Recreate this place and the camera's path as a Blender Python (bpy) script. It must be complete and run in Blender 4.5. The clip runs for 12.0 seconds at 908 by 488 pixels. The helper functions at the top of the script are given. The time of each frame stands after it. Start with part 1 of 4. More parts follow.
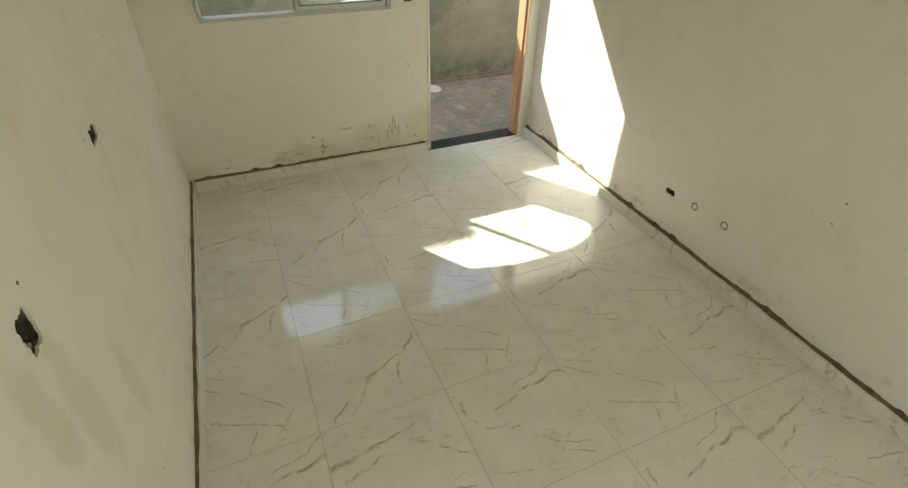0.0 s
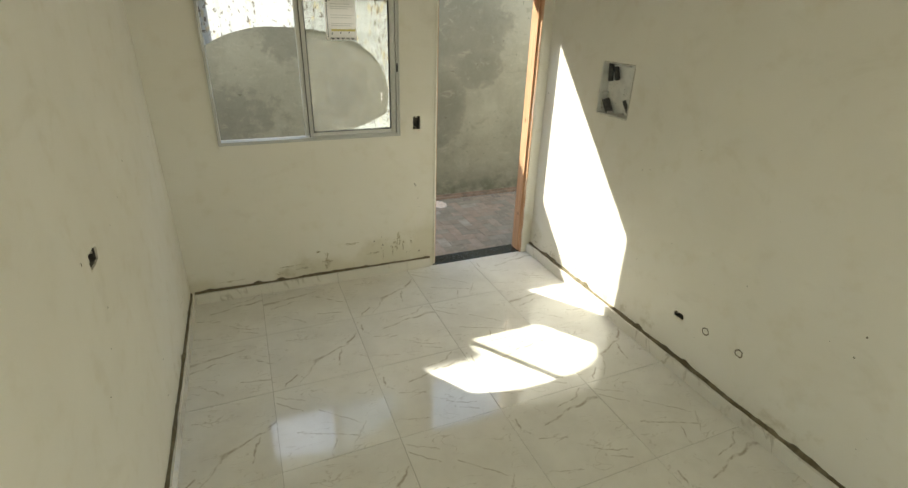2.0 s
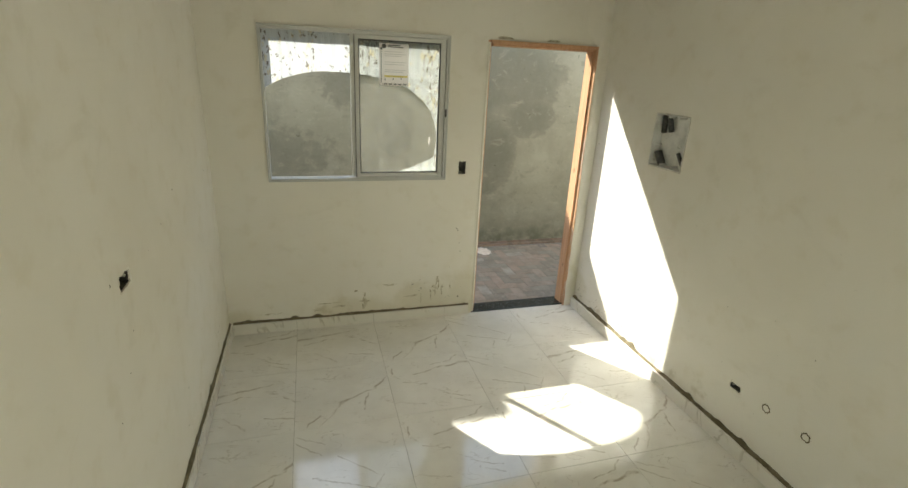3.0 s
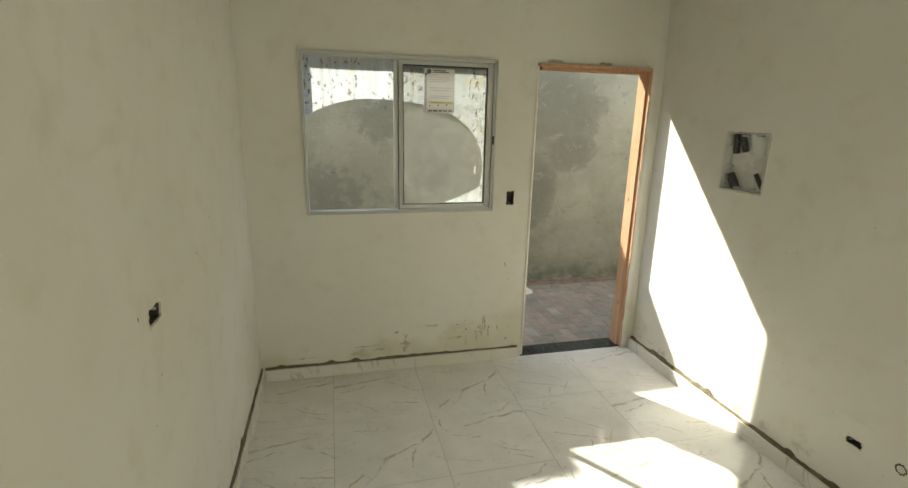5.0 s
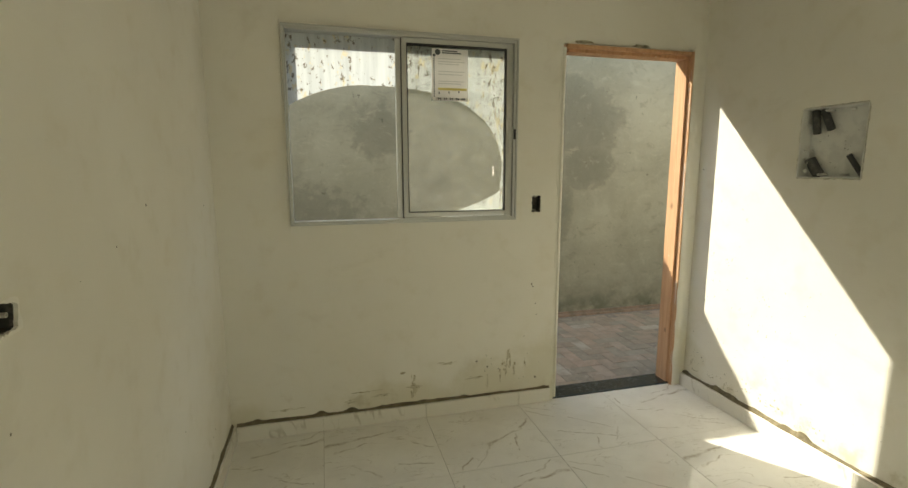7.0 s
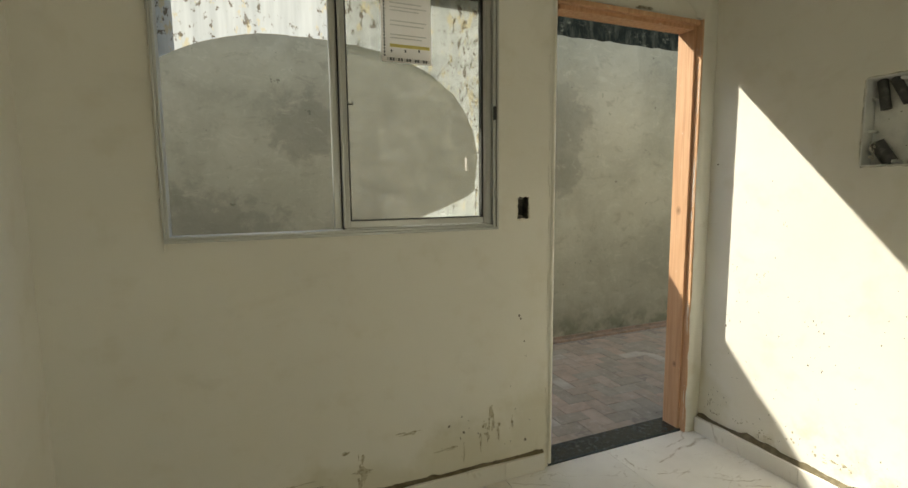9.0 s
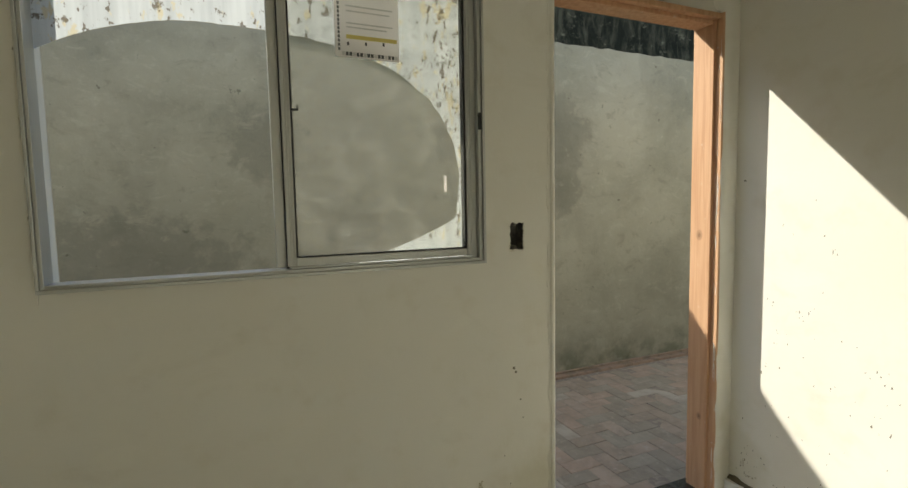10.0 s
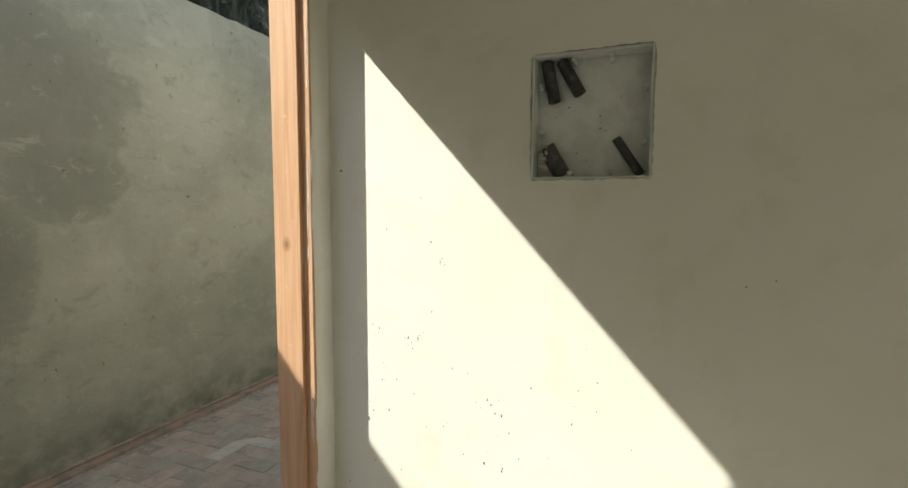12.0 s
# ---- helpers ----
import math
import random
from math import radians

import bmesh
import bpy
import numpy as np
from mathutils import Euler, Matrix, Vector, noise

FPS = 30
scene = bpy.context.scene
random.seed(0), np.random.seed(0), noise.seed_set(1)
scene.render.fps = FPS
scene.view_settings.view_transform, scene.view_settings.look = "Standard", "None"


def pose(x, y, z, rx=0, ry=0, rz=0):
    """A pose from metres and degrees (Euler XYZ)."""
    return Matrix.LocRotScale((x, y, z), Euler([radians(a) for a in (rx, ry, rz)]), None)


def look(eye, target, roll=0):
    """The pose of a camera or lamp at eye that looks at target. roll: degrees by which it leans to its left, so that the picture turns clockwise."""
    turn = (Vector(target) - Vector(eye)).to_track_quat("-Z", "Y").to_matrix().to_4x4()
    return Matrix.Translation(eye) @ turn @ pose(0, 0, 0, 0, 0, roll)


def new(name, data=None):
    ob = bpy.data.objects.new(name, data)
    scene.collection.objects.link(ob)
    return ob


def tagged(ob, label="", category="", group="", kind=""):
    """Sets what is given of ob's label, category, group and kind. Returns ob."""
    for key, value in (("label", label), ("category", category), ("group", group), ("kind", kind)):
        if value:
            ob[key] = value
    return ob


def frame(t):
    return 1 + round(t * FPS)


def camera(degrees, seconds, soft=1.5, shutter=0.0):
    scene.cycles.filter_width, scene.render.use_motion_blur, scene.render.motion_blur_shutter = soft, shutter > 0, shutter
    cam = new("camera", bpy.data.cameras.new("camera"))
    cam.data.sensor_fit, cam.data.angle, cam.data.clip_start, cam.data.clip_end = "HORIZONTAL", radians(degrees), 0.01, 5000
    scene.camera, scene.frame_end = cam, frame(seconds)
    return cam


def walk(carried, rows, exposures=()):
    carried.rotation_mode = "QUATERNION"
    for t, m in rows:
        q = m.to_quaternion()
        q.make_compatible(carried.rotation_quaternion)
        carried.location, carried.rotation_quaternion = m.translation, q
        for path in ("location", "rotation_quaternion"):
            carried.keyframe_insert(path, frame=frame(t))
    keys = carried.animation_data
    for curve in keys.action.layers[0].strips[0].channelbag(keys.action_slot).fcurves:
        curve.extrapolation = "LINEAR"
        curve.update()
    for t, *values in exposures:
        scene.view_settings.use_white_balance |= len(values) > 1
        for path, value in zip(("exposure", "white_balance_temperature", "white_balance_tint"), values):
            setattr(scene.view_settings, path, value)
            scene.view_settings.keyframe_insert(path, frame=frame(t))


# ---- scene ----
cam = camera(85.9, 12.0)
PATH = [
    (0, (0.497, 0.404, 1.933), (1.151, 1.848, 0.714), 1.4),
    (0.5, (0.502, 0.422, 1.958), (1.175, 1.922, 0.818), 1.5),
    (1, (0.496, 0.439, 1.966), (1.193, 1.993, 0.918), 1.4),
    (1.5, (0.487, 0.456, 1.973), (1.213, 2.058, 1.021), 1.4),
    (2, (0.539, 0.486, 1.974), (1.258, 2.147, 1.122), 1.9),
    (2.5, (0.583, 0.525, 1.978), (1.248, 2.25, 1.215), 2.9),
    (3, (0.635, 0.531, 1.935), (1.181, 2.331, 1.254), 2.9),
    (3.5, (0.617, 0.566, 1.912), (1.097, 2.397, 1.266), 3.0),
    (5.5, (0.511, 0.927, 1.699), (0.981, 2.819, 1.254), 0.9),
    (6, (0.579, 1.068, 1.609), (1.013, 2.983, 1.228), 1.6),
    (6.5, (0.559, 1.221, 1.504), (1.002, 3.143, 1.175), 1.8),
    (7, (0.522, 1.37, 1.445), (1.031, 3.279, 1.132), -0.1),
    (9, (0.612, 2.153, 1.32), (1.384, 3.984, 1.091), -0.5),
    (9.5, (0.707, 2.341, 1.316), (1.488, 4.171, 1.119), -1.0),
    (10, (0.827, 2.495, 1.344), (1.617, 4.326, 1.186), -1.1),
    (10.2, (0.855, 2.569, 1.335), (1.692, 4.380, 1.189), -0.9),
    (10.5, (0.904, 2.722, 1.337), (1.895, 4.452, 1.187), -1.0),
    (10.8, (0.972, 2.847, 1.335), (2.247, 4.379, 1.171), -1.5),
    (11, (1.035, 2.865, 1.35), (2.424, 4.292, 1.161), -1.6),
    (11.3, (1.138, 2.922, 1.331), (2.684, 4.178, 1.156), -1.2),
    (11.5, (1.243, 2.944, 1.349), (2.89, 4.063, 1.152), -1.2),
    (11.8, (1.388, 2.972, 1.319), (3.167, 3.872, 1.167), -0.2),
    (12, (1.468, 2.999, 1.317), (3.32, 3.738, 1.157), 0.2),
]
EXPOSURES = [(0.0, 2.11, 7300, 4), (1.5, 2.2, 7200, 4), (3.5, 2.12, 7050, 5), (5.5, 2.0, 7150, 4), (7.0, 1.86, 7750, 3), (9.0, 1.62, 7450, 5), (9.8, 1.53, 7300, 5), (10.5, 1.41, 6500, 9), (11.0, 1.41, 6250, 10), (11.6, 1.47, 6800, 5), (12.0, 1.48, 7000, 4)]
walk(cam, [(t, look(eye, target, roll)) for t, eye, target, roll in PATH], EXPOSURES)

# ---- light ----
SUN = Vector((0.685, -1.0, -1.10)).normalized()
world = bpy.data.worlds.new("sky")
scene.world = world
world.use_nodes = True
wn = world.node_tree.nodes
sky = wn.new("ShaderNodeTexSky")
sky.sky_type, sky.sun_disc = "NISHITA", False
sky.sun_elevation = math.asin(-SUN.z)
sky.sun_rotation = math.atan2(-SUN.x, -SUN.y)
world.node_tree.links.new(sky.outputs[0], wn["Background"].inputs[0])
wn["Background"].inputs[1].default_value = 0.15
sun = bpy.data.lights.new("sun", "SUN")
sun.energy, sun.angle, sun.color = 3.0, radians(0.55), (1.0, 0.99, 0.955)
new("sun", sun).matrix_world = look((0, 0, 0), SUN)
# ---- plan ----
W, FAR, REAR, HIGH, THICK = 2.81, 4.0, -4.6, 2.75, 0.14
OUT = FAR + THICK
TILE, TX, TY = 0.578, 0.470, 1.690
WIN = (0.357, 1.586, 1.148, 2.130)
DOOR = (1.866, 2.752, 0.0, 2.130)
YARD_Y, YARD_TOP, YARD_Z = 5.67, 2.55, -0.03
rng = random.Random(7)


# added fill lamps in invented side-wall openings, behind the walk
for side, watts in ((W + 0.03, 7.0), (-0.03, 2.2)):
    rear = bpy.data.lights.new("rear_fill", "AREA")
    rear.shape, rear.size, rear.size_y, rear.energy, rear.color = "RECTANGLE", 1.1, 1.9, watts, (1.0, 0.95, 0.78)
    new("rear_fill", rear).matrix_world = look((side, -1.6, 1.25), (W / 2, -1.6, 1.25))


# ---- materials ----
def material(name, base=(0.5, 0.5, 0.5), rough=0.6, metal=0.0, spec=0.5):
    m = bpy.data.materials.new(name)
    m.use_nodes = True
    b = m.node_tree.nodes["Principled BSDF"]
    b.inputs["Base Color"].default_value = (*base, 1)
    b.inputs["Roughness"].default_value = rough
    b.inputs["Metallic"].default_value = metal
    b.inputs["Specular IOR Level"].default_value = spec
    return m


class Net:
    """Short calls for the nodes of one material."""

    def __init__(self, m):
        self.t, self.n, self.l = m.node_tree, m.node_tree.nodes, m.node_tree.links
        self.b = self.n["Principled BSDF"]

    def put(self, socket, v):
        if isinstance(v, bpy.types.NodeSocket):
            self.l.new(v, socket)
        elif isinstance(v, tuple) and len(v) == 3 and socket.type == "RGBA":
            socket.default_value = (*v, 1)
        else:
            socket.default_value = v

    def coords(self, kind="Object", scale=(1, 1, 1), turn=(0, 0, 0)):
        c = self.n.new("ShaderNodeTexCoord")
        p = self.n.new("ShaderNodeMapping")
        p.inputs["Scale"].default_value, p.inputs["Rotation"].default_value = scale, turn
        self.l.new(c.outputs[kind], p.inputs[0])
        return p.outputs[0]

    def noise(self, v, scale, detail=4.0, rough=0.55, distort=0.0, colour=False):
        x = self.n.new("ShaderNodeTexNoise")
        self.l.new(v, x.inputs["Vector"])
        for k, w in (("Scale", scale), ("Detail", detail), ("Roughness", rough), ("Distortion", distort)):
            x.inputs[k].default_value = w
        return x.outputs["Color" if colour else "Fac"]

    def voronoi(self, v, scale, feature="F1"):
        x = self.n.new("ShaderNodeTexVoronoi")
        x.feature = feature
        self.l.new(v, x.inputs["Vector"])
        x.inputs["Scale"].default_value = scale
        return x.outputs["Distance"]

    def math(self, op, a, b=0.0, c=0.0, clamp=False):
        x = self.n.new("ShaderNodeMath")
        x.operation, x.use_clamp = op, clamp
        for i, w in enumerate((a, b, c)):
            self.put(x.inputs[i], w)
        return x.outputs[0]

    def vec(self, op, a, b=(0.0, 0.0, 0.0), scale=1.0):
        x = self.n.new("ShaderNodeVectorMath")
        x.operation = op
        self.put(x.inputs[0], a)
        self.put(x.inputs[1], b)
        if op == "SCALE":
            self.put(x.inputs["Scale"], scale)
        return x.outputs["Value" if op in ("DOT_PRODUCT", "DISTANCE", "LENGTH") else "Vector"]

    def ramp(self, f, lo, hi, a=0.0, b=1.0):
        x = self.n.new("ShaderNodeMapRange")
        x.interpolation_type = "SMOOTHSTEP"
        for i, w in enumerate((f, lo, hi, a, b)):
            self.put(x.inputs[i], w)
        return x.outputs[0]

    def mix(self, f, a, b):
        x = self.n.new("ShaderNodeMix")
        x.data_type = "RGBA"
        for s in x.inputs:
            if s.name == "Factor" and s.type == "VALUE":
                self.put(s, f)
            elif s.type == "RGBA":
                self.put(s, a if s.name == "A" else b)
        return [o for o in x.outputs if o.type == "RGBA"][0]

    def split(self, v):
        x = self.n.new("ShaderNodeSeparateXYZ")
        self.l.new(v, x.inputs[0])
        return x.outputs

    def bump(self, h, strength, distance=0.01):
        x = self.n.new("ShaderNodeBump")
        x.inputs["Strength"].default_value, x.inputs["Distance"].default_value = strength, distance
        self.l.new(h, x.inputs["Height"])
        self.l.new(x.outputs[0], self.b.inputs["Normal"])

    def blob(self, p, spots, ragged=0.3, scale=4.0):
        """Ragged patches: 1 at the middle of each spot (centre, radii), 0 on its rim and beyond."""
        wob = self.math("MULTIPLY", self.math("SUBTRACT", self.noise(p, scale, 6, 0.62), 0.5), ragged * 2)
        got = None
        for c, r in spots:
            d = self.vec("LENGTH", self.vec("DIVIDE", self.vec("SUBTRACT", p, c), r))
            f = self.math("SUBTRACT", self.math("ADD", 1.0, wob), d, clamp=True)
            got = f if got is None else self.math("MAXIMUM", got, f)
        return got

    def base(self, c):
        self.put(self.b.inputs["Base Color"], c)

    def rough(self, r):
        self.put(self.b.inputs["Roughness"], r)


def wall_paint():
    m = material("skim_coat_paint", rough=0.62, spec=0.3)
    k = Net(m)
    p = k.coords("Object")
    big, mid, fine = k.noise(p, 1.3, 3), k.noise(p, 7, 4), k.noise(p, 60, 5)
    c = k.mix(k.ramp(big, 0.3, 0.75), (0.80, 0.78, 0.71), (0.76, 0.735, 0.655))
    c = k.mix(k.math("MULTIPLY", k.ramp(mid, 0.52, 0.75), 0.45), c, (0.69, 0.65, 0.54))
    # rubbed streaks and smears of the trowel
    st = k.noise(k.coords("Object", (2.5, 2.5, 9), (0.4, 0.5, 0.2)), 1.6, 4, 0.6, 0.8)
    c = k.mix(k.math("MULTIPLY", k.ramp(st, 0.58, 0.8), 0.22), c, (0.86, 0.84, 0.77))
    # rising damp with mould near the skirting
    z = k.split(p)[2]
    damp = k.math("MULTIPLY", k.ramp(z, 0.08, 0.42, 1, 0), k.ramp(k.noise(p, 5.5, 6, 0.65), 0.54, 0.72))
    c = k.mix(k.math("MULTIPLY", damp, 0.6), c, (0.43, 0.38, 0.24))
    stain = k.noise(k.coords("Object", (1, 1, 1.4), (0.2, 0.1, 0.3)), 2.1, 6, 0.66, 0.7)
    c = k.mix(k.math("MULTIPLY", k.ramp(stain, 0.57, 0.70), 0.16), c, (0.52, 0.48, 0.37))
    # yellowed damp at the feet of the walls by the doorway and in the corner, dirty rubbed patch under an outlet
    wet = k.blob(p, (((1.80, FAR, 0.16), (0.20, 0.1, 0.34)), ((1.45, FAR, 0.12), (0.34, 0.1, 0.24)), ((0.92, FAR, 0.10), (0.42, 0.1, 0.16)), ((0.06, FAR, 0.08), (0.22, 0.2, 0.14)),
                     ((W, 3.93, 0.12), (0.1, 0.16, 0.36))), 0.45, 7.0)
    c = k.mix(k.math("MULTIPLY", k.ramp(wet, 0.0, 0.55), 0.34), c, (0.50, 0.45, 0.27))
    rub = k.blob(p, (((0.0, 1.36, 0.92), (0.08, 0.09, 0.26)), ((0.0, 1.22, 1.06), (0.08, 0.07, 0.22)), ((0.0, 1.62, 0.70), (0.08, 0.06, 0.20))), 0.7, 9.0)
    c = k.mix(k.math("MULTIPLY", k.ramp(rub, 0.0, 0.5), 0.22), c, (0.44, 0.40, 0.29))
    k.base(c)
    k.rough(k.ramp(mid, 0.3, 0.7, 0.5, 0.72))
    k.bump(k.math("ADD", k.math("MULTIPLY", big, 1.2), k.math("MULTIPLY", fine, 0.06)), 0.35, 0.02)
    return m


def cement(name, light, dark, moss=0.0):
    m = material(name, rough=0.88, spec=0.2)
    k = Net(m)
    p = k.coords("Object")
    big = k.noise(p, 1.1, 5, 0.62, 0.6)
    mid = k.noise(k.coords("Object", (1, 1, 0.55)), 2.4, 6, 0.6, 0.4)
    fine = k.noise(p, 38, 6, 0.7)
    c = k.mix(k.ramp(big, 0.36, 0.66), light, dark)
    c = k.mix(k.math("MULTIPLY", k.ramp(mid, 0.48, 0.66), 0.30), c, tuple(0.62 * v for v in dark))
    c = k.mix(k.math("MULTIPLY", k.ramp(fine, 0.5, 0.75), 0.3), c, tuple(1.25 * v for v in light))
    if moss:
        tide = k.noise(k.coords("Object", (1, 1, 1.2), (0.1, 0.2, 0.0)), 0.95, 7, 0.62, 0.3)
        c = k.mix(k.math("MULTIPLY", k.ramp(tide, 0.50, 0.525), 0.16), c, tuple(0.6 * v for v in dark))
        patch = k.noise(k.coords("Object", (1, 1, 1), (2.3, 0.4, 1.7)), 2.2, 8, 0.66, 0.0)
        c = k.mix(k.math("MULTIPLY", k.ramp(patch, 0.50, 0.66), 0.18), c, tuple(0.55 * v for v in dark))
        c = k.mix(k.math("MULTIPLY", k.ramp(patch, 0.34, 0.46, 1, 0), 0.12), c, tuple(1.12 * v for v in light))
        # old damp with lobed edges beside the doorway
        soak = k.blob(p, (((2.72, YARD_Y, 1.86), (0.70, 0.3, 0.46)), ((2.98, YARD_Y, 1.46), (0.36, 0.3, 0.25)), ((2.55, YARD_Y, 1.05), (0.34, 0.3, 0.5))), 0.34, 6.0)
        c = k.mix(k.math("MULTIPLY", k.ramp(soak, 0.0, 0.12), 0.43), c, tuple(0.58 * v for v in dark))
        c = k.mix(k.math("MULTIPLY", k.ramp(soak, 0.05, 0.55), 0.32), c, tuple(0.45 * v for v in dark))
        # sheen painted into the colour as three lighter patches
        sheen = k.blob(p, (((3.12, YARD_Y, 0.86), (0.34, 0.3, 0.30)), ((3.75, YARD_Y, 2.0), (0.35, 0.3, 0.45)), ((0.62, YARD_Y, 2.1), (0.5, 0.3, 0.2))), 0.3, 4.0)
        c = k.mix(k.math("MULTIPLY", k.ramp(sheen, 0.0, 0.5), 0.28), c, tuple(1.25 * v for v in light))
        # dark mottles behind the window, and a broad darker patch at its lower left
        low = k.blob(p, (((0.1, YARD_Y, 1.0), (1.0, 0.3, 0.42)), ((1.0, YARD_Y, 1.72), (0.30, 0.3, 0.30)), ((1.5, YARD_Y, 1.2), (0.25, 0.3, 0.25))), 0.8, 9.0)
        c = k.mix(k.math("MULTIPLY", k.ramp(low, 0.05, 0.5), 0.45), c, tuple(0.5 * v for v in dark))
        scratch = k.noise(k.coords("Object", (1, 1, 1.7), (0, 0.25, 0)), 6, 7, 0.72, 0.8)
        c = k.mix(k.math("MULTIPLY", k.ramp(scratch, 0.54, 0.68), 0.34), c, tuple(1.3 * v for v in light))
        c = k.mix(k.math("MULTIPLY", k.ramp(scratch, 0.34, 0.46, 1, 0), 0.34), c, tuple(0.6 * v for v in dark))
        pit = k.noise(p, 16, 3, 0.6)
        c = k.mix(k.math("MULTIPLY", k.ramp(pit, 0.70, 0.74), 0.6), c, (0.09, 0.085, 0.06))
        z = k.split(p)[2]
        wet = k.math("MULTIPLY", k.ramp(z, 0.0, 0.30, 1, 0), k.ramp(k.noise(p, 7, 5, 0.65), 0.36, 0.62))
        c = k.mix(k.math("MULTIPLY", wet, moss), c, (0.075, 0.08, 0.045))
    k.base(c)
    k.bump(k.math("ADD", mid, k.math("MULTIPLY", fine, 0.35)), 0.35, 0.02)
    return m


def mouldy(name):
    m = material(name, rough=0.95, spec=0.05)
    k = Net(m)
    p = k.coords("Object")
    drip = k.noise(k.coords("Object", (3, 3, 1.0)), 2.0, 6, 0.68, 0.5)
    spot = k.noise(k.coords("Object", (1, 1, 1.8)), 2.6, 7, 0.72)
    c = k.mix(k.ramp(drip, 0.42, 0.66), (0.018, 0.018, 0.013), (0.072, 0.066, 0.045))
    c = k.mix(k.math("MULTIPLY", k.ramp(spot, 0.55, 0.66), 0.6), c, (0.26, 0.23, 0.16))
    k.base(c)
    k.bump(spot, 0.5, 0.03)
    return m


def marble(name, strokes, seed):
    """Polished porcelain with a printed vein pattern. strokes: x, y, x, y, width at the start and at the end, in half tiles."""
    m = material(name, rough=0.08, spec=0.75)
    k = Net(m)
    p = k.coords("Object", (2 / TILE, 2 / TILE, 0))
    shift = k.vec("ADD", p, (seed * 3.1, seed * 1.7, 0.0))
    warp = k.vec("SCALE", k.vec("SUBTRACT", k.noise(shift, 2.6, 5, 0.6, 0.0, True), (0.5, 0.5, 0.5)), scale=0.24)
    q = k.vec("MULTIPLY", k.vec("ADD", p, warp), (1.0, 1.0, 0.0))
    got = None
    for x0, y0, x1, y1, w0, w1 in strokes:
        d = Vector((x1 - x0, y1 - y0, 0.0))
        r = k.vec("SUBTRACT", q, (x0, y0, 0.0))
        t = k.math("MULTIPLY", k.vec("DOT_PRODUCT", r, tuple(d / d.length_squared)), 1.0, clamp=True)
        near = k.n.new("ShaderNodeVectorMath")
        near.operation = "SCALE"
        near.inputs[0].default_value = d
        k.l.new(t, near.inputs["Scale"])
        far = k.vec("DISTANCE", r, near.outputs[0])
        wide = k.math("MULTIPLY_ADD", t, 0.95 * (w1 - w0), 0.95 * w0)
        f = k.math("SUBTRACT", 1.0, k.math("DIVIDE", far, wide), clamp=True)
        got = f if got is None else k.math("MAXIMUM", got, f)
    broken = k.ramp(k.noise(shift, 4.0, 5, 0.7), 0.36, 0.60, 0.12, 1.0)
    vein = k.math("MULTIPLY", k.ramp(got, 0.0, 1.0), broken)
    hair = k.math("ABSOLUTE", k.math("SUBTRACT", k.noise(k.vec("MULTIPLY", shift, (0.8, 2.2, 0.0)), 1.5, 3, 0.5, 1.2), 0.5))
    hair = k.math("MULTIPLY", k.ramp(hair, 0.0, 0.014, 1, 0), k.ramp(k.noise(shift, 1.7, 2), 0.44, 0.62, 0.0, 0.5))
    cloud = k.noise(shift, 1.1, 4, 0.6)
    c = k.mix(k.ramp(cloud, 0.3, 0.75), (0.80, 0.785, 0.73), (0.71, 0.69, 0.635))
    c = k.mix(k.math("MAXIMUM", k.math("MULTIPLY", vein, 0.85), hair), c, (0.355, 0.305, 0.225))
    dust = k.noise(k.coords("Generated", (1, 1, 0)), 3.0, 5, 0.6)
    c = k.mix(k.math("MULTIPLY", k.ramp(k.noise(k.coords("Object"), 45, 4, 0.7), 0.55, 0.8), 0.12), c, (0.55, 0.50, 0.40))
    k.base(c)
    k.rough(k.ramp(dust, 0.3, 0.7, 0.06, 0.12))
    return m


def wood(name, base, dark):
    m = material(name, rough=0.55, spec=0.3)
    k = Net(m)
    grain = k.noise(k.coords("Object", (22, 22, 1.1)), 2.2, 5, 0.6, 0.5)
    p = k.coords("Object")
    c = k.mix(k.ramp(grain, 0.35, 0.7), base, dark)
    knot = k.ramp(k.voronoi(k.coords("Object", (1.6, 1.6, 0.8)), 1.6), 0.0, 0.06, 1, 0)
    c = k.mix(k.math("MULTIPLY", knot, 0.7), c, tuple(0.45 * v for v in dark))
    eye = k.blob(p, (((0.39, 0.062, 1.19), (0.2, 0.020, 0.028)), ((0.39, 0.045, 0.36), (0.2, 0.014, 0.02))), 0.15, 9.0)
    c = k.mix(k.math("MULTIPLY", k.ramp(eye, 0.0, 0.4), 0.55), c, tuple(0.6 * v for v in dark))
    c = k.mix(k.math("MULTIPLY", k.ramp(eye, 0.45, 0.8), 0.6), c, tuple(0.35 * v for v in dark))
    c = k.mix(k.math("MULTIPLY", k.ramp(k.noise(p, 28, 5, 0.7), 0.63, 0.72), 0.6), c, (0.66, 0.60, 0.50))
    k.base(c)
    k.bump(grain, 0.25, 0.004)
    return m


